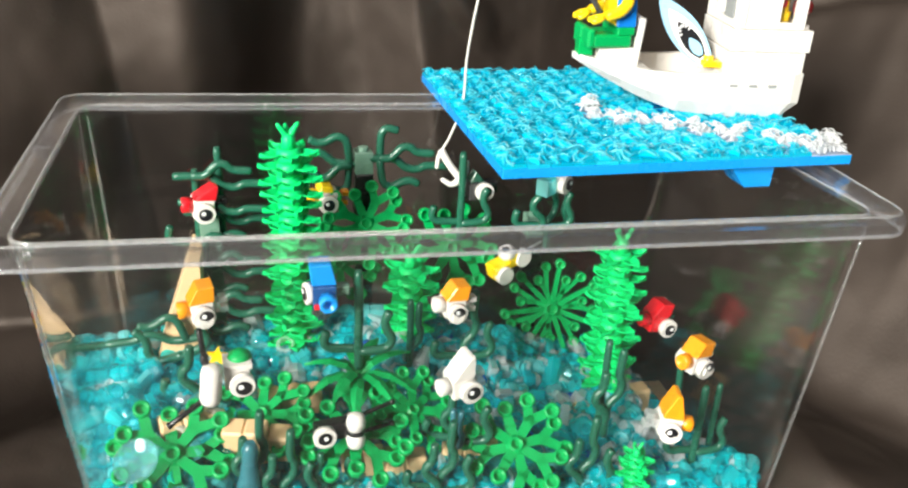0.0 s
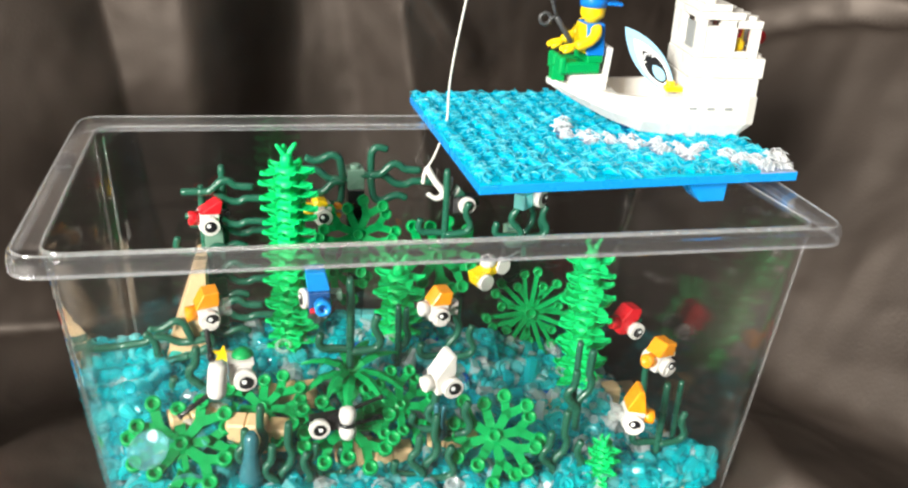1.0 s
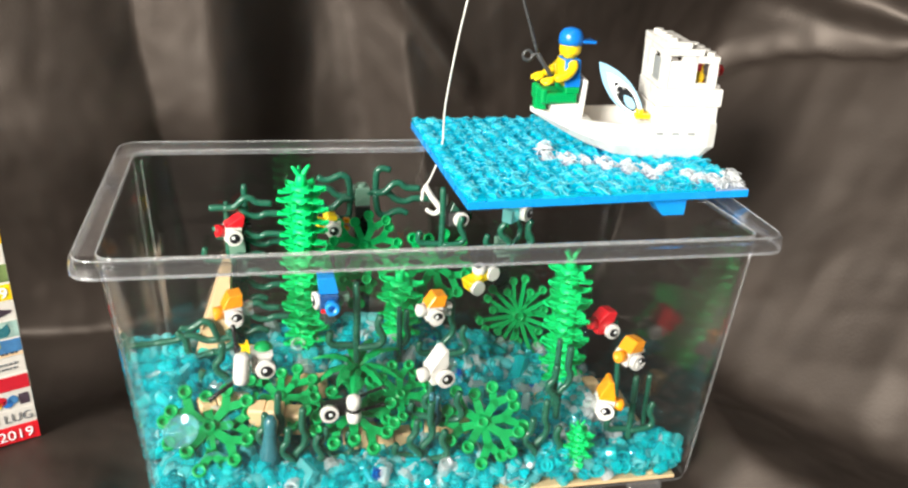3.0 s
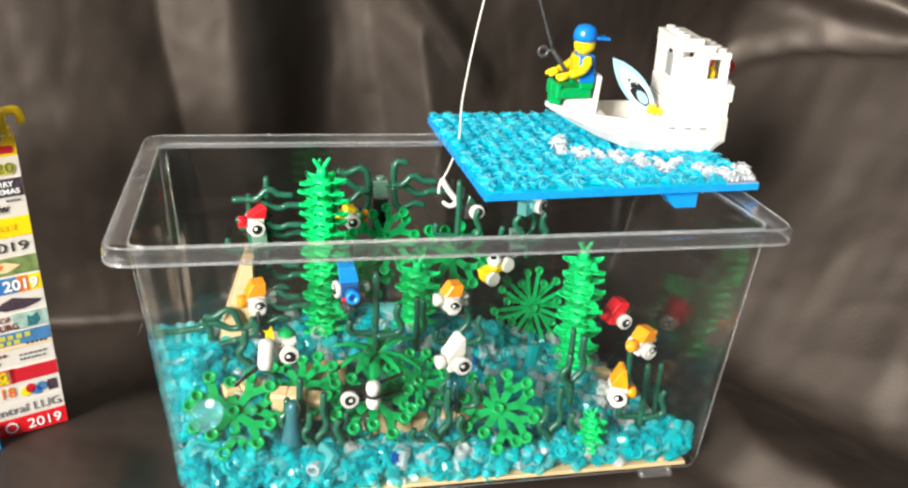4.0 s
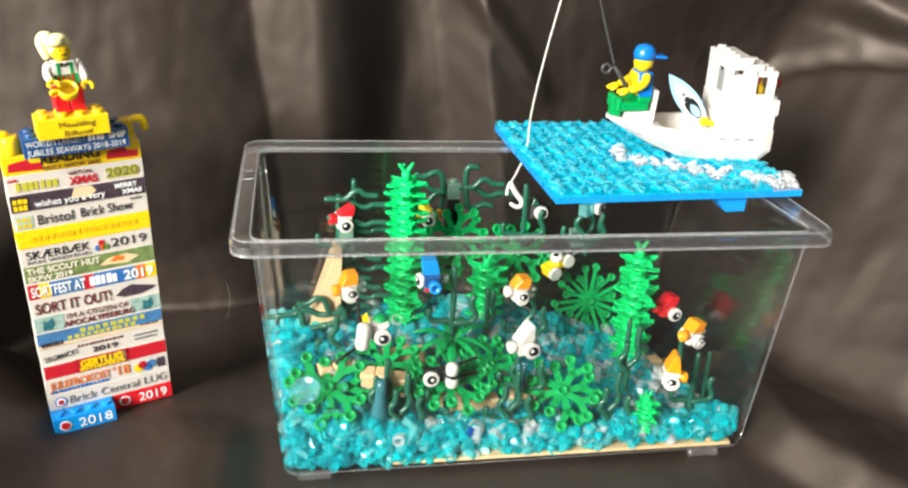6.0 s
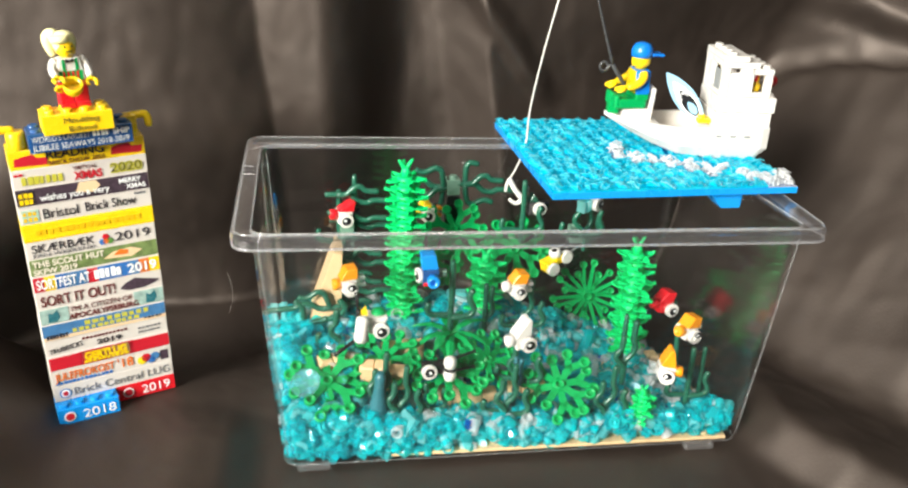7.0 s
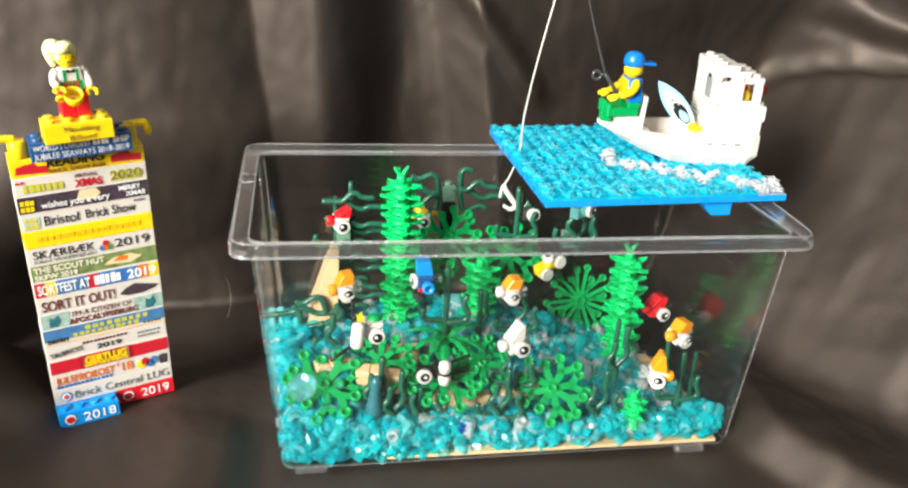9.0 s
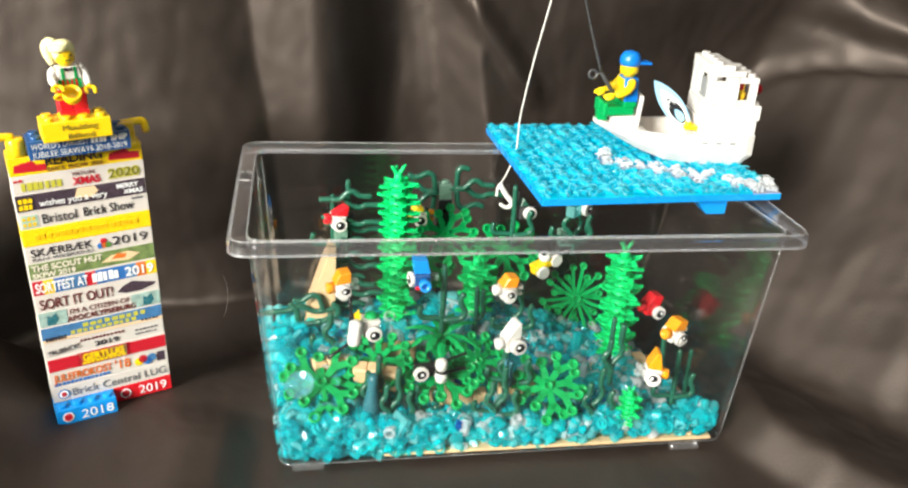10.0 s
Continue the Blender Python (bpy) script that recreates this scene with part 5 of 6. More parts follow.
for a in (
    (0.0010, 0.0360, 0.0285, -4, 0, 0, "abmc"),
    (-0.0559, 0.0360, 0.0290, 6, 0, 0, "bmc"),
    (0.0548, 0.0360, 0.0260, 0, 0, 0, "abmc"),
    (0.1027, 0.0420, 0.0325, 4, 0, 0, "asc", 0.95),
    (-0.0262, 0.0700, 0.0690, 0, 0, 0, "asc", 1.05),
    (0.0180, 0.0880, 0.0520, 4, 0, 0, "amc", 1.0),
    (-0.0850, 0.0720, 0.0500, 0, 0, 0, "abc", 1.1),
    (-0.0920, 0.0920, 0.0570, 170, 0, 30, "ac", 1.1),
    (-0.0864, 0.1200, 0.0920, 0, 0, 0, "as", 1.0),
    (-0.0775, 0.1220, 0.1020, 20, 0, 0, "s", 0.95),
    (0.0216, 0.1270, 0.0950, 0, 0, 0, "asc", 1.0),
    (0.0560, 0.1180, 0.0960, 0, 0, 0, "abc", 1.0),
    (0.0600, 0.1240, 0.0900, 30, 0, 0, "mc", 0.9),
    (0.1000, 0.0560, 0.0380, 10, 0, -4, "s", 0.85),
    (0.1120, 0.0480, 0.0340, 80, 0, 0, "s", 0.8),
    (0.0701, 0.0560, 0.0400, 0, 0, 0, "bm", 1.05),
    (0.0690, 0.0600, 0.0440, 60, 0, 6, "ms", 0.9),
    (0.0090, 0.0470, 0.0420, -10, 0, 0, "abc", 1.0),
    (-0.0660, 0.0380, 0.0360, 12, 0, 0, "bm", 1.0),
    (-0.0040, 0.0900, 0.0500, 0, 0, 0, "ms", 0.9),
    (-0.0400, 0.0400, 0.0300, 10, 0, 0, "bc", 0.8),
):
    stem_piece(*a)
# stems lying level, held by the back pillar and by the leaning slope
for a in (
    (-0.0230, 0.1400, 0.1200, 0, 0, -90, "abmc", 1.05),
    (-0.0140, 0.1400, 0.1220, 0, 0, 90, "abmc", 1.05),
    (-0.0860, 0.1120, 0.0880, 0, 0, 90, "abmc", 1.0),
    (-0.0860, 0.1080, 0.0720, 0, 0, 90, "bmc", 1.0),
    (-0.0860, 0.1200, 0.1080, 0, 0, 90, "mc", 1.0),
    (-0.0880, 0.1150, 0.1250, 0, 0, 90, "mb", 1.0),
    (-0.0870, 0.1130, 0.1150, 0, 0, 90, "m", 0.95),
    (-0.0900, 0.0960, 0.0640, 0, 0, -100, "mc", 1.0),
):
    stem_piece(*a, label="dark green wavy stem plant growing sideways")
stem_piece(0.0060, 0.0420, 0.0360, 0, 0, 0, "ms", 0.75, TEAL, "dark teal stem plant beside a green branching plant")
bm = bm_new()
rings(bm, [(0.0050, 0), (0.0046, 0.008), (0.0036, 0.012), (0.0028, 0.020), (0.0030, 0.024), (0.0016, 0.027)], 10)
thing("teal_bottle_piece", bm, TEAL, "dark teal tapering piece standing in the blue pieces", "toy piece", pose(-0.0669, 0.0350, 0.0330, 4, 3, 0))


# ---- pillars, slopes and rocks ----
def pillar(x, y, z0, n, mat, label, rz=3, top=9):
    ob = thing("brick_pillar", None, None, label, "pillar", pose(x, y, z0, 0, 0, rz))
    me = mesh_of("brick", brick_mesh(1, 1), mat)
    # bricks below the top ones are added support, black to read as dark background
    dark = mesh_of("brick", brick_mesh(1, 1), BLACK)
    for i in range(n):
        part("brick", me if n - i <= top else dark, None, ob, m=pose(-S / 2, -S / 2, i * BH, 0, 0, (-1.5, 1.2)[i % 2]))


pillar(-0.0190, 0.1420, 0.0290, 10, SAND_GREEN, "sand green brick carrying stems, on an added black support pillar", top=1)
pillar(0.0560, 0.1330, 0.0300, 7, SAND_GREEN, "sand green brick behind plants, on an added black support pillar", top=1)
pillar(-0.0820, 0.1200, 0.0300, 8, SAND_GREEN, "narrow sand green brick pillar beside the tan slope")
bm = bm_new()
prism(bm, [(-0.1125, 0.0300), (-0.0865, 0.0300), (-0.0845, 0.0965), (-0.0895, 0.0965)], 0.0980, 0.1240, bev=0.0003)
thing("tan_slope", bm, TAN, "tall tan slope piece leaning at the tank's back", "slope brick")


def rock(x, y, z, rz, nx, nz, rx=0, ry=0):
    ob = thing("tan_rock", None, None, "tan brick rock half buried in clear blue pieces", "rock", pose(x, y, z, rx, ry, rz), "tan rocks")
    r = random.Random(int(1000 * (x + y)))
    for i in range(nx):
        bm = bm_new()
        box(bm, 0.0001, 0, 0, S - 0.0001, S, nz * BH * r.uniform(0.8, 1.05), 0.0008)
        part("brick", bm, TAN, ob, m=pose(i * S, r.uniform(-0.001, 0.001), 0))


rock(-0.0340, 0.0460, 0.0240, 0, 4, 1.6)
rock(0.0045, 0.0520, 0.0250, -6, 2, 1.9)
rock(0.0190, 0.0490, 0.0260, 14, 1, 1.3)
rock(-0.0980, 0.0480, 0.0425, 20, 3, 1.7, 0, 6)
rock(-0.0760, 0.0480, 0.0405, -10, 3, 1.6, 12)
rock(-0.0640, 0.0680, 0.0430, 5, 3, 1.4, 14)
rock(0.0940, 0.0820, 0.0220, 10, 1, 1.6)
rock(0.0640, 0.0760, 0.0200, -12, 2, 1.4)
rock(0.0180, 0.0800, 0.0260, 24, 2, 1.6)
rock(0.0720, 0.0310, 0.0170, 8, 1, 0.6)
rock(-0.0200, 0.0960, 0.0300, 14, 2, 1.6)

# ---- the tan base and the loose clear pieces ----
bm = bm_new()
box(bm, 0, 0, 0, 0.1840, 0.088, 0.0018, 0.0003)
for i in range(22):
    for j in range(11):
        if 0 < j < 2 or i > 20:
            rings(bm, [(0.0024, 0.0018), (0.0024, 0.0034)], 8, Matrix.Translation(((i + 0.5) * S, (j + 0.5) * S, 0)), cap0=False)
thing("tan_baseplate", bm, TAN, "tan studded baseplate on the tank's floor", "baseplate", pose(-0.0600, 0.0248, 0.0134, 0, 0, 1.6))


def bed_z(x, y):
    z = 0.0300 + 0.020 * smoothstep(0.045, 0.11, y) * (1 - smoothstep(-0.01, 0.08, x)) + 0.006 * smoothstep(0.05, 0.1, y)
    left = 1 - smoothstep(-0.085, -0.045, x)
    z = z + left * (0.008 + 0.014 * smoothstep(0.032, 0.05, y) - 0.022 * smoothstep(0.055, 0.11, y))
    bare = smoothstep(0.088, 0.10, x) * smoothstep(0.045, 0.060, y)
    z = z * (1 - bare) + 0.0200 * bare
    return z + 0.0035 * noise.noise(Vector((x * 55, y * 55, 2)))


def piece_templates():
    out = []
    for kind in range(4):
        bm = bm_new()
        if kind == 0:
            rings(bm, [(0.0012, 0.0016), (0.0024, 0.0016), (0.0026, 0.0), (0.0034, 0), (0.0040, 0.0008), (0.0040, 0.0032), (0.0024, 0.0032), (0.0024, 0.0049), (0.0016, 0.0049), (0.0016, 0.0022)], 10)
        elif kind == 1:
            rings(bm, [(0.0010, 0.0060), (0.0022, 0.0055), (0.0030, 0.0), (0.0040, 0), (0.0039, 0.0020), (0.0025, 0.0080), (0.0024, 0.0096)], 10)
        elif kind == 2:
            rings(bm, [(0.0012, 0.0050), (0.0024, 0.0050), (0.0026, 0), (0.0034, 0), (0.0040, 0.0010), (0.0040, 0.0036), (0.0035, 0.0040), (0.0040, 0.0044), (0.0040, 0.0082), (0.0026, 0.0082), (0.0024, 0.0098), (0.0016, 0.0098), (0.0016, 0.0070)], 10)
        else:
            box(bm, -0.0039, -0.0039, 0, 0.0039, 0.0039, 0.0032, 0.0003)
            rings(bm, [(0.0024, 0.0032), (0.0024, 0.0049)], 8, cap0=False)
        bm.verts.index_update()
        out.append((np.array([v.co[:] for v in bm.verts]), [[v.index for v in f.verts] for f in bm.faces]))
        bm.free()
    return out


def inside(x, y, z, pad=0.0):
    """Whether a piece at this place stays within the tank's walls."""
    t = min(1, max(0, (z - 0.0125) / 0.13))
    low = pad + 0.0006 * (1 - smoothstep(0.014, 0.021, z))
    x0, x1 = -0.1155 - 0.0080 * t - 0.06 * (y - 0.02) + 0.0041 + low, 0.1310 + 0.0135 * t - 0.23 * (y - 0.03) - 0.0060 - pad
    y0 = 0.0205 + 0.0345 * (x + 0.1155) - 0.0070 * t + 0.0034 + low
    y1 = 0.121 + 0.018 * t + 0.0300 * (x + 0.12) - 0.006
    return x0 < x < x1 and y0 < y < y1


def loose_pieces(name, mat, n, seed, label, share, sizes=(0.66, 0.98)):
    r = random.Random(seed)
    T = piece_templates()
    verts, faces, count, base = [], [], 0, 0
    while count < n:
        x, y = r.uniform(-0.12, 0.138), r.uniform(0.02, 0.132)
        if r.random() > share(x, y):
            continue
        top = bed_z(x, y)
        floor_z = 0.0142 if x < -0.062 or y < 0.032 else 0.0185
        z = top - abs(r.gauss(0, 0.007)) if y > 0.05 and x > -0.09 else r.uniform(floor_z, top)
        size = r.uniform(*sizes)
        z = max(z, floor_z + 0.004 * max(0, size - 0.85))
        if not inside(x, y, z, max(0, 0.0065 * (size - 0.85))):
            continue
        co, fs = T[r.choice((0, 0, 1, 2, 3))]
        m = np.array(Euler((r.uniform(0, 6.3), r.uniform(0, 6.3), r.uniform(0, 6.3))).to_matrix())
        verts.append((co - (0, 0, (co[:, 2].max() + co[:, 2].min()) / 2)) * size @ m.T + (x, y, z))
        faces += [[i + base for i in f] for f in fs]
        base += len(co)
        count += 1
    me = bpy.data.meshes.new(name)
    me.from_pydata(np.concatenate(verts).tolist(), [], faces)
    me.materials.append(mat)
    ob = new(name, me)
    return tagged(ob, label, "toy pieces", kind="stuff")


front = lambda x, y: 1.0 if y < 0.040 else 0.7 if y < 0.055 or x < -0.07 else 0.42
loose_pieces("loose_blue_pieces", SEA_BLUE, 4300, 11, "heap of clear sea-blue round toy pieces covering the tank floor", front)
loose_pieces("loose_clear_pieces", FOAM_CLEAR, 620, 12, "scattered colourless clear toy pieces among the blue ones", lambda x, y: 0.12 if x < -0.06 and y < 0.05 else 0.6 if x < -0.03 and y > 0.04 else 1.0, (0.78, 1.20))
loose_pieces("loose_deep_blue_pieces", FLAME, 56, 13, "a few deep blue clear toy pieces in the heap", lambda x, y: 1.0 if y < 0.04 else 0.5, (0.75, 0.95))
loose_pieces("loose_large_pieces", SEA_BLUE, 300, 14, "larger clear sea-blue pieces lying against the tank wall", lambda x, y: 1.0 if x < -0.045 and y < 0.040 else 0.03, (1.05, 1.45))
for x, y, z, rx, ry in ((-0.1030, 0.0385, 0.0500, 30, -16), (-0.0900, 0.0320, 0.0360, 70, 10), (-0.0780, 0.0330, 0.0330, 60, 25), (-0.1000, 0.0350, 0.0275, 40, -10)):
    bm = bm_new()
    rings(bm, [(0.0010, 0.0), (0.0060, 0.0006), (0.0078, 0.0022), (0.0080, 0.0034), (0.0072, 0.0030), (0.0050, 0.0016), (0.001, 0.0012)], 18)
    thing("clear_blue_dish", bm, DISH_CLEAR, "round clear blue dish piece against the tank's front wall", "dish piece", pose(x, y, z, rx, ry, 0), "clear blue dishes")

# ---- the fish ----
EYE_R = 0.0041
EYE_W = mesh_of("eye", rings(bm_new(), [(EYE_R - 0.0003, 0), (EYE_R, 0.0003), (EYE_R, 0.0026)], 24, pose(0, 0, 0, -90)), WHITE)
PUPIL = mesh_of("pupil", rings(bm_new(), [(0.00245, -0.00022), (0.00245, 0.0002)], 20, pose(0, 0, 0, -90)), PRINT_BLACK)
GLINT = mesh_of("glint", rings(bm_new(), [(0.00085, -0.00034), (0.00085, 0.0002)], 12, pose(0, 0, 0, -90)), PRINT_WHITE)


def eye(parent, m, gaze=(0.0, 0.0), glint=(-0.0008, 0.0006), lid=False):
    e = part("eye", EYE_W, None, parent, "white round eye with a black pupil", m)
    part("pupil", PUPIL, None, e, "", pose(gaze[0], -0.0001, gaze[1]))
    part("glint", GLINT, None, e, "", pose(gaze[0] + glint[0], -0.0002, gaze[1] + glint[1]))
    if lid:
        bm = bm_new()
        prism(bm, [(-0.0027, -0.0028), (0.0016, -0.0028), (0.0024, -0.0004), (0.0, -0.0016), (-0.0027, 0.0004)], -0.0006, 0.0)
        part("lower_lid", bm, WHITE, e, "", pose(gaze[0], 0, gaze[1]))
    return e


def peg(bm, x, z, d, L=0.0042, r=0.0031):
    """A round hollow stud nose pointing along d = -1 or 1 on x."""
    rings(bm, [(r, 0), (r, L - 0.0003), (r - 0.0003, L), (0.0017, L), (0.0015, L - 0.002)], 14, Matrix.Translation((x, 0.0058, z)) @ pose(0, 0, 0, 0, 90 * d, 0))
    return bm


def fish(at, rz, tilt, face, colors, label, fin="slope", gaze=(0, 0), lid=False, glint=(-0.0008, 0.0006), k=1.0, dx=0.0):
    """face: -1 looks to -x, 1 to +x. colors: body, fin, nose, tail. The near eye's centre lies at the given place."""
    body, fin_c, nose, tail = colors
    at_body = pose(dx, 0, 0)
    ob = thing("toy_fish", None, None, label, "fish", pose(*at, 0, 0, rz) @ pose(0, 0, 0, 0, tilt, 0) @ Matrix.Scale(k, 4), "toy fish")
    bm = bm_new()
    box(bm, -0.0040, 0.0026, -0.0026, 0.0040, 0.0106, 0.0052, 0.0003)
    part("body", bm, body, ob, "", at_body)
    bm = bm_new()
    f = -face
    if fin == "slope":
        out = [(-0.0046, 0.0048), (0.0044, 0.0048), (0.0050, 0.0106), (-0.0008, 0.0108)]
    elif fin == "wedge":
        out = [(-0.0042, 0.0050), (0.0044, 0.0048), (0.0052, 0.0104), (0.0034, 0.0104)]
    elif fin == "low":
        out = [(-0.0046, 0.0048), (0.0016, 0.0048), (0.0016, 0.0072), (-0.0030, 0.0078)]
    elif fin == "tall":
        out = [(-0.0044, 0.0050), (0.0044, 0.0050), (0.0050, 0.0128), (0.0030, 0.0128)]
    else:
        out = [(-0.0040, 0.0052), (0.0040, 0.0052), (0.0040, 0.0070), (0.0012, 0.0150), (-0.0006, 0.0150)]
    prism(bm, [(x * f, z) for x, z in out][::f], 0.0020, 0.0102, bev=0.0003)
    part("back_fin", bm, fin_c, ob, "", at_body)
    part("nose", peg(bm_new(), face * 0.0040, 0.0022, face), nose, ob, "", at_body)
    bm = bm_new()
    x = f * 0.0040
    box(bm, min(x, x + f * 0.0022), 0.0040, -0.0008, max(x, x + f * 0.0022), 0.0092, 0.0034, 0.0003)
    for z in (-0.0016, 0.0024):
        box(bm, min(x + f * 0.0022, x + f * 0.0052), 0.0046, z, max(x + f * 0.0022, x + f * 0.0052), 0.0086, z + 0.0022, 0.0003)
    part("tail", bm, tail, ob, "", at_body)
    eye(ob, pose(0, 0, 0), gaze, glint, lid)
    eye(ob, pose(0, 0.0132, 0, 0, 0, 180), gaze, glint, lid)
    return ob


fish((-0.0820, 0.1070, 0.1120), 14, 4, -1, (WHITE, RED, RED, BLACK), "toy fish of white bricks with a red fin and nose", fin="wedge")
fish((-0.0340, 0.1300, 0.1050), 10, 6, -1, (WHITE, YELLOW, YELLOW, ORANGE), "white toy fish with a yellow fin, behind a leafy plant", fin="low")
fish((-0.0800, 0.0600, 0.0930), 14, -4, -1, (WHITE, ORANGE, ORANGE, FOAM_CLEAR), "white toy fish with an orange fin, near the tank's end", lid=True, gaze=(0.0008, 0.0006))
fish((0.0120, 0.0720, 0.0830), 12, 4, -1, (WHITE, ORANGE, WHITE, WHITE), "toy fish of white bricks with an orange fin and white nose", lid=True, gaze=(0.0004, 0.0006))
fish((0.0122, 0.0392, 0.0697), 16, -6, -1, (WHITE, WHITE, WHITE, FOAM_CLEAR), "all-white toy fish with a tall back fin", gaze=(0.0002, 0.0002), k=1.05, dx=-0.0022, fin="tall")
fish((0.1076, 0.0890, 0.0612), 14, 10, -1, (RED, RED, RED, DARK_GREEN), "red toy fish beside the clear side wall", gaze=(0.0003, -0.0003), glint=(0.0006, 0.0006), dx=-0.0042)
fish((0.1075, 0.0520, 0.0648), 24, 8, -1, (WHITE, ORANGE, ORANGE, WHITE), "toy fish with an orange back over white, on a dark stem", lid=True, gaze=(0.0010, 0.0008), dx=-0.0014)
fish((0.0824, 0.0236, 0.0576), -8, 8, 1, (WHITE, ORANGE, ORANGE, FOAM_CLEAR), "white toy fish with a pointed orange fin, near the front wall", fin="peak", lid=True, gaze=(-0.0004, 0.0006))


def special_fish():
    # dark-bodied fish beside the hook
    ob = thing("toy_fish", None, None, "dark grey toy fish with round white eyes, beside the hook", "fish", pose(0.0320, 0.1265, 0.1106, 0, 0, 12), "toy fish")
    bm = bm_new()
    box(bm, -0.0062, 0.0026, -0.0040, 0.0022, 0.0100, 0.0036, 0.0003)
    part("body", bm, DARK_GREY, ob)
    bm = bm_new()
    box(bm, 0.0020, 0.0034, -0.0016, 0.0072, 0.0092, 0.0030, 0.0004)
    part("tail", bm, BLACK, ob)
    bm = bm_new()
    prism(bm, [(-0.0056, 0.0036), (0.0010, 0.0036), (-0.0030, 0.0086)], 0.0040, 0.0090, bev=0.0003)
    part("back_fin", bm, DARK_GREEN, ob)
    eye(ob, pose(0, 0, 0), (0.0003, 0.0003), (0.0007, 0.0006))
    # clear-and-white fish below the sea plate
    ob = thing("toy_fish", None, None, "small white and clear light blue toy fish below the sea plate", "fish", pose(0.0646, 0.1160, 0.1176, 0, 0, 42), "toy fish")
    bm = bm_new()
    rings(bm, [(0.0040, 0.0026), (0.0040, 0.0090), (0.0034, 0.0096)], 16, pose(0, 0, 0, -90))
    part("body", bm, WHITE, ob)
    bm = bm_new()
    box(bm, -0.0110, 0.0030, -0.0036, -0.0038, 0.0090, 0.0036, 0.0004)
    part("tail", bm, SEA_BLUE, ob)
    eye(ob, pose(0, 0, 0), (0.0010, 0.0), (0.0008, 0.0005))
    # blue fish turned to the viewer
    ob = thing("toy_fish", None, None, "blue-finned toy fish with a hollow blue nose facing forward", "fish", pose(-0.0385, 0.0600, 0.0990, 0, 0, 4), "toy fish")
    bm = bm_new()
    box(bm, -0.0042, 0.0006, -0.0046, 0.0042, 0.0100, 0.0042, 0.0004)
    part("body", bm, NAVY, ob, "dark blue brick body")
    bm = bm_new()
    box(bm, -0.0040, 0.0000, -0.0044, 0.0040, 0.0010, -0.0022, 0.0003)
    part("face_plate", bm, RED, ob, "thin red face plate")
    bm = bm_new()
    prism(bm, [(-0.0044, 0.0042), (0.0044, 0.0042), (0.0026, 0.0122), (-0.0050, 0.0122)], 0.0020, 0.0100, bev=0.0003)
    part("back_fin", bm, AZURE, ob)
    part("nose", rings(bm_new(), [(0.0033, 0), (0.0033, 0.0044), (0.0029, 0.0048), (0.0018, 0.0048), (0.0015, 0.0020)], 16, Matrix.Translation((0.0008, 0.0002, -0.0004)) @ pose(0, 0, 0, 90)), AZURE, ob)
    bm = bm_new()
    box(bm, 0.0040, 0.0040, -0.0014, 0.0092, 0.0084, 0.0022, 0.0003)
    part("tail", bm, SAND_GREEN, ob)
    eye(ob, pose(-0.0068, 0.0050, 0.0000, 0, 0, -78))
    # white fish with a long rounded bar and black feelers
    ob = thing("toy_fish", None, None, "white toy fish with a long rounded bar and black feelers", "fish", pose(-0.0665, 0.0215, 0.0904, 0, 0, 8), "toy fish")
    bm = bm_new()
    box(bm, -0.0044, 0.0026, -0.0028, 0.0036, 0.0106, 0.0050, 0.0004)
    prism(bm, [(-0.0044, 0.0050), (0.0042, 0.0044), (0.0042, 0.0060), (-0.0044, 0.0062)], 0.0026, 0.0106)
    part("body", bm, WHITE, ob)
    bm = bm_new()
    rings(bm, [(0.0012, -0.0070), (0.0030, -0.0062), (0.0034, -0.0044), (0.0034, 0.0044), (0.0030, 0.0062), (0.0012, 0.0070)], 16, Matrix.Translation((-0.0086, 0.0010, 0.0014)) @ pose(0, 0, 0, 0, 6, 0))
    part("round_bar", bm, WHITE, ob)
    bm = bm_new()
    rod(bm, 0.0009, (-0.0098, 0.0030, 0.0080), (-0.0108, 0.0040, 0.0200), 8)
    rod(bm, 0.0013, (-0.0098, 0.0030, 0.0080), (-0.0100, 0.0032, 0.0112), 8)
    part("feeler", bm, BLACK, ob, "thin black bar")
    bm = bm_new()
    rod(bm, 0.0009, (-0.0105, 0.0020, -0.0040), (-0.0225, -0.0020, -0.0098), 8)
    rod(bm, 0.0012, (-0.0215, -0.0017, -0.0093), (-0.0225, -0.0020, -0.0098), 8)
    part("feeler", bm, BLACK, ob, "thin black bar")
    bm = bm_new()
    pts = [((0.0046 if i % 2 == 0 else 0.0021) * math.cos(radians(90 + 36 * i)), (0.0046 if i % 2 == 0 else 0.0021) * math.sin(radians(90 + 36 * i))) for i in range(10)]
    prism(bm, pts, 0, 0.0016)
    part("dome", rings(bm_new(), [(0.0040, 0), (0.0036, 0.0014), (0.0020, 0.0026), (0.0006, 0.0030)], 14), GREEN, ob, "low green dome", pose(0.0008, 0.0080, 0.0056))
    part("star", bm, YELLOW, ob, "yellow star piece", pose(-0.0058, 0.0110, 0.0050, 0, 12, 0) @ Matrix.Scale(0.75, 4))
    eye(ob, pose(0.0008, 0, -0.0002), (0.0003, -0.0005))
    # black-and-white fish
    ob = thing("toy_fish", None, None, "black and white toy fish with thin black bars behind", "fish", pose(-0.0400, 0.0360, 0.0566, 0, 0, 10), "toy fish")
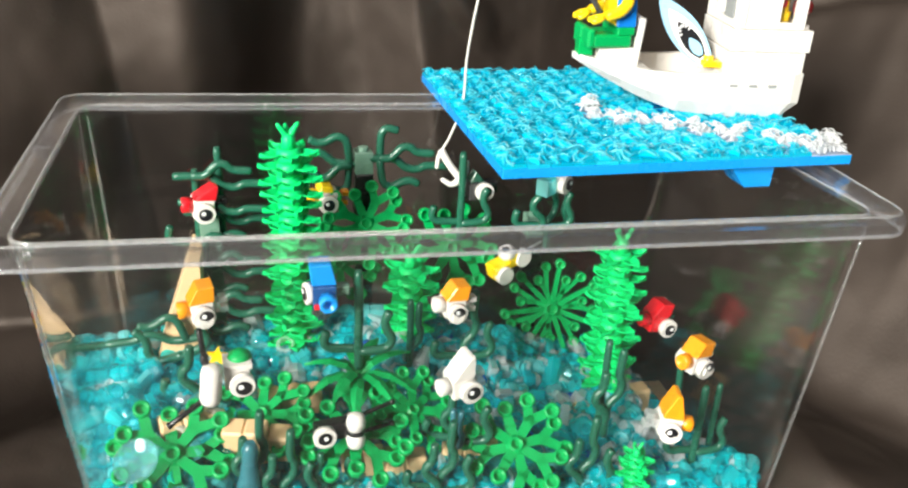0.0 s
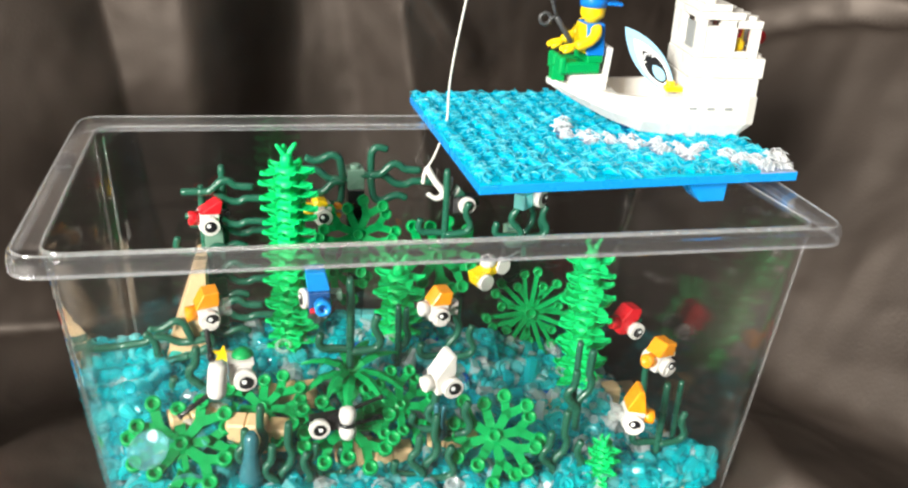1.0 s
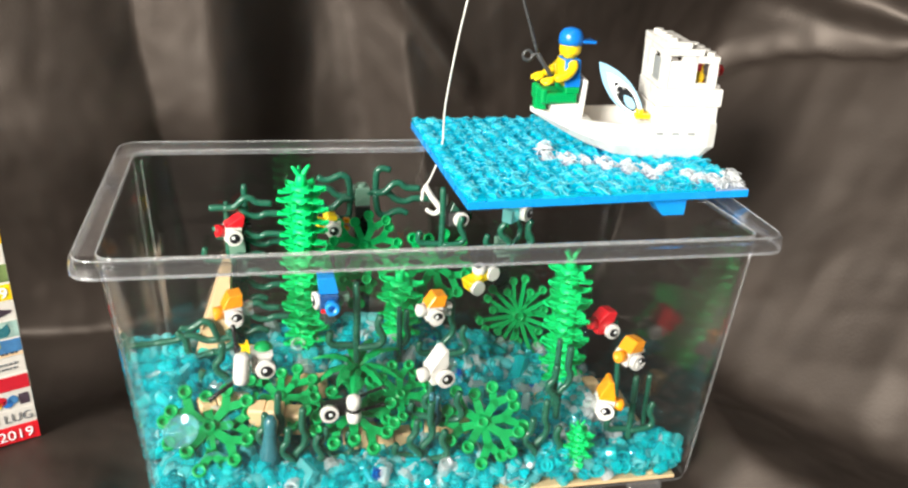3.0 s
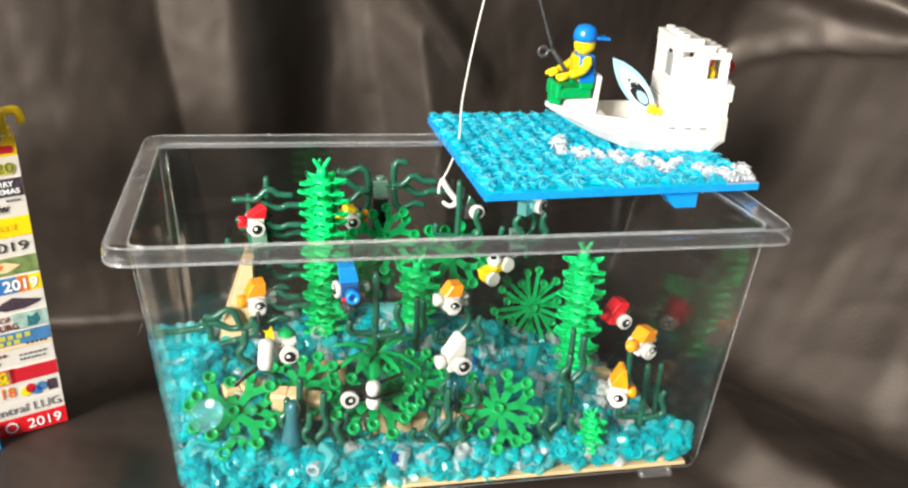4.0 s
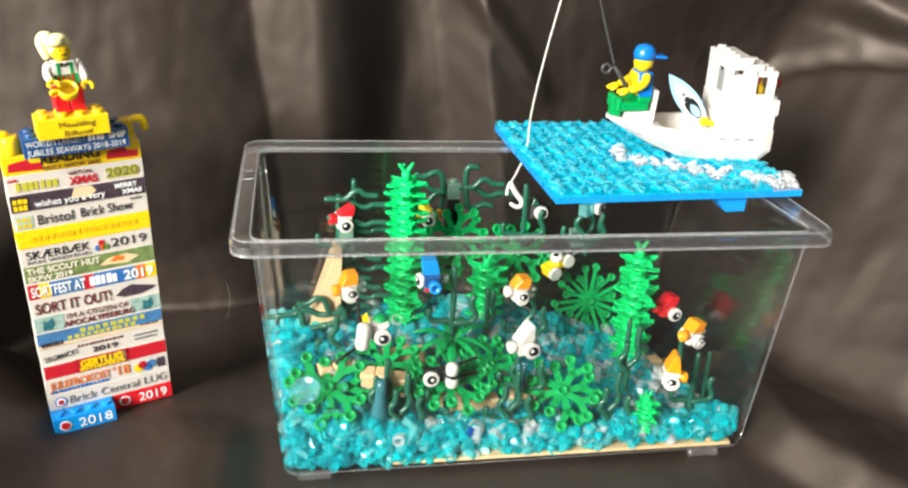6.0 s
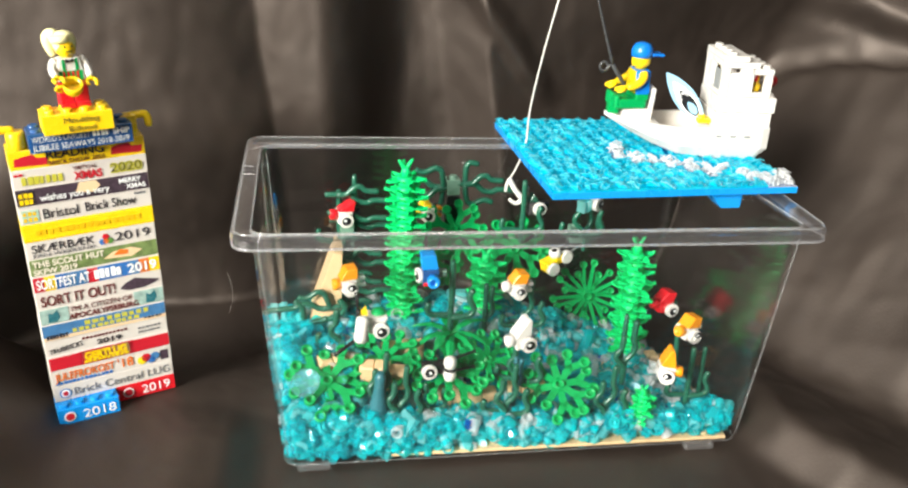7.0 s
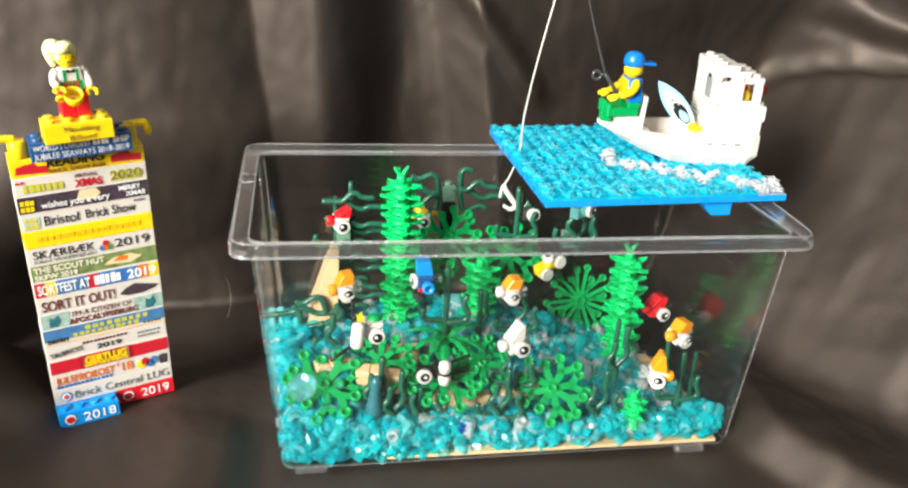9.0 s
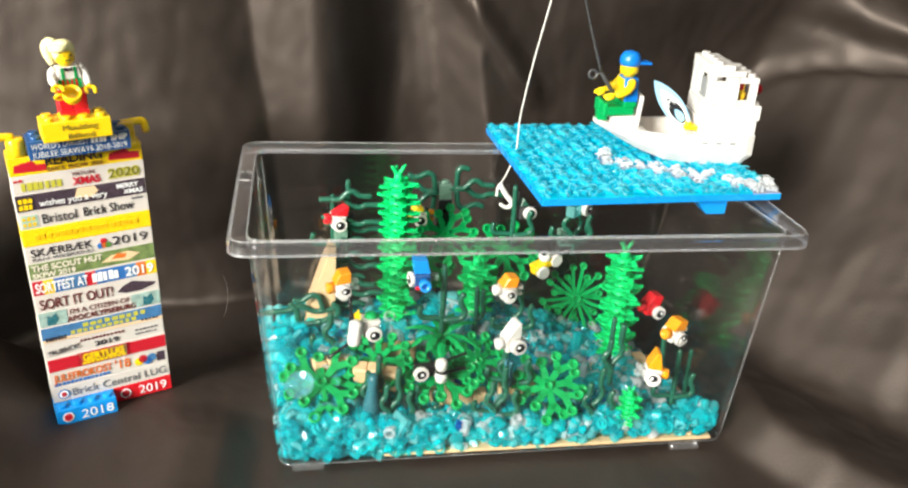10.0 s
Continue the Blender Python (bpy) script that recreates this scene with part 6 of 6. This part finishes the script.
    bm = bm_new()
    box(bm, -0.0030, 0.0024, -0.0032, 0.0130, 0.0080, 0.0032, 0.0005)
    part("body", bm, BLACK, ob)
    for z in (0.0036, -0.0036):
        bm = bm_new()
        rings(bm, [(0.0012, -0.0036), (0.0030, -0.0026), (0.0035, 0.0), (0.0030, 0.0026), (0.0012, 0.0036)], 16, Matrix.Translation((0.0110, 0.0010, z + 0.0008)))
        part("white_knob", bm, WHITE, ob)
        bm = bm_new()
        rod(bm, 0.0008, (0.0120, 0.0050, z), (0.0265, 0.0080, z + (0.0018 if z > 0 else -0.0006)), 8)
        rod(bm, 0.0011, (0.0255, 0.0078, z + (0.0016 if z > 0 else -0.0005)), (0.0268, 0.0080, z + (0.0019 if z > 0 else -0.0006)), 8)
        part("feeler", bm, BLACK, ob, "thin black bar")
    bm = bm_new()
    rings(bm, [(0.0030, -0.0009), (0.0034, -0.0006), (0.0034, 0.0006), (0.0030, 0.0009)], 16, Matrix.Translation((0.0110, 0.0010, 0.0008)))
    part("black_band", bm, BLACK, ob)
    eye(ob, pose(0, 0, 0), (-0.0001, 0.0002), (0.0003, 0.0002))
    # yellow and white fish seen from above
    ob = thing("toy_fish", None, None, "yellow and white toy fish with a thin grey bar", "fish", pose(0.0390, 0.1080, 0.0810, 0, -14, 24), "toy fish")
    bm = bm_new()
    box(bm, -0.0042, 0.0012, -0.0030, 0.0042, 0.0092, 0.0036, 0.0005)
    box(bm, 0.0030, 0.0020, -0.0006, 0.0110, 0.0090, 0.0050, 0.0006)
    part("body", bm, YELLOW, ob)
    for x, y, z in ((-0.0004, 0.0012, -0.0010), (0.0110, 0.0030, 0.0016)):
        bm = bm_new()
        rings(bm, [(0.0034, -0.0020), (0.0040, -0.0014), (0.0040, 0.0014), (0.0036, 0.0018)], 18, Matrix.Translation((x, y, z)) @ pose(0, 0, 0, 90))
        part("white_disc", bm, WHITE, ob)
    bm = bm_new()
    rings(bm, [(0.0030, 0), (0.0040, 0.0018), (0.0036, 0.0042), (0.0018, 0.0054)], 16, Matrix.Translation((0.0052, 0.0052, 0.0036)))
    part("white_dome", bm, WHITE, ob)
    bm = bm_new()
    rod(bm, 0.0006, (0.0120, 0.0050, 0.0022), (0.0250, 0.0075, 0.0008), 8)
    part("tail_bar", bm, GREY, ob)
    bm = bm_new()
    rings(bm, [(0.0016, -0.0002), (0.0016, 0.0004)], 14, Matrix.Translation((0.0040, 0.0040, 0.0088)))
    part("pupil", bm, PRINT_BLACK, ob)


special_fish()


# ---- lint on the cloth ----
bm = bm_new()
tube(bm, [(-0.1622, 0.1900, 0.0095), (-0.1602, 0.1940, 0.0150), (-0.1596, 0.1970, 0.0225), (-0.1606, 0.1990, 0.0300), (-0.1626, 0.2005, 0.0350)], 0.00007, 5, n=4)
thing("lint_fibre", bm, LINE, "thin curved white lint fibre lying on the dark cloth", "fibre")
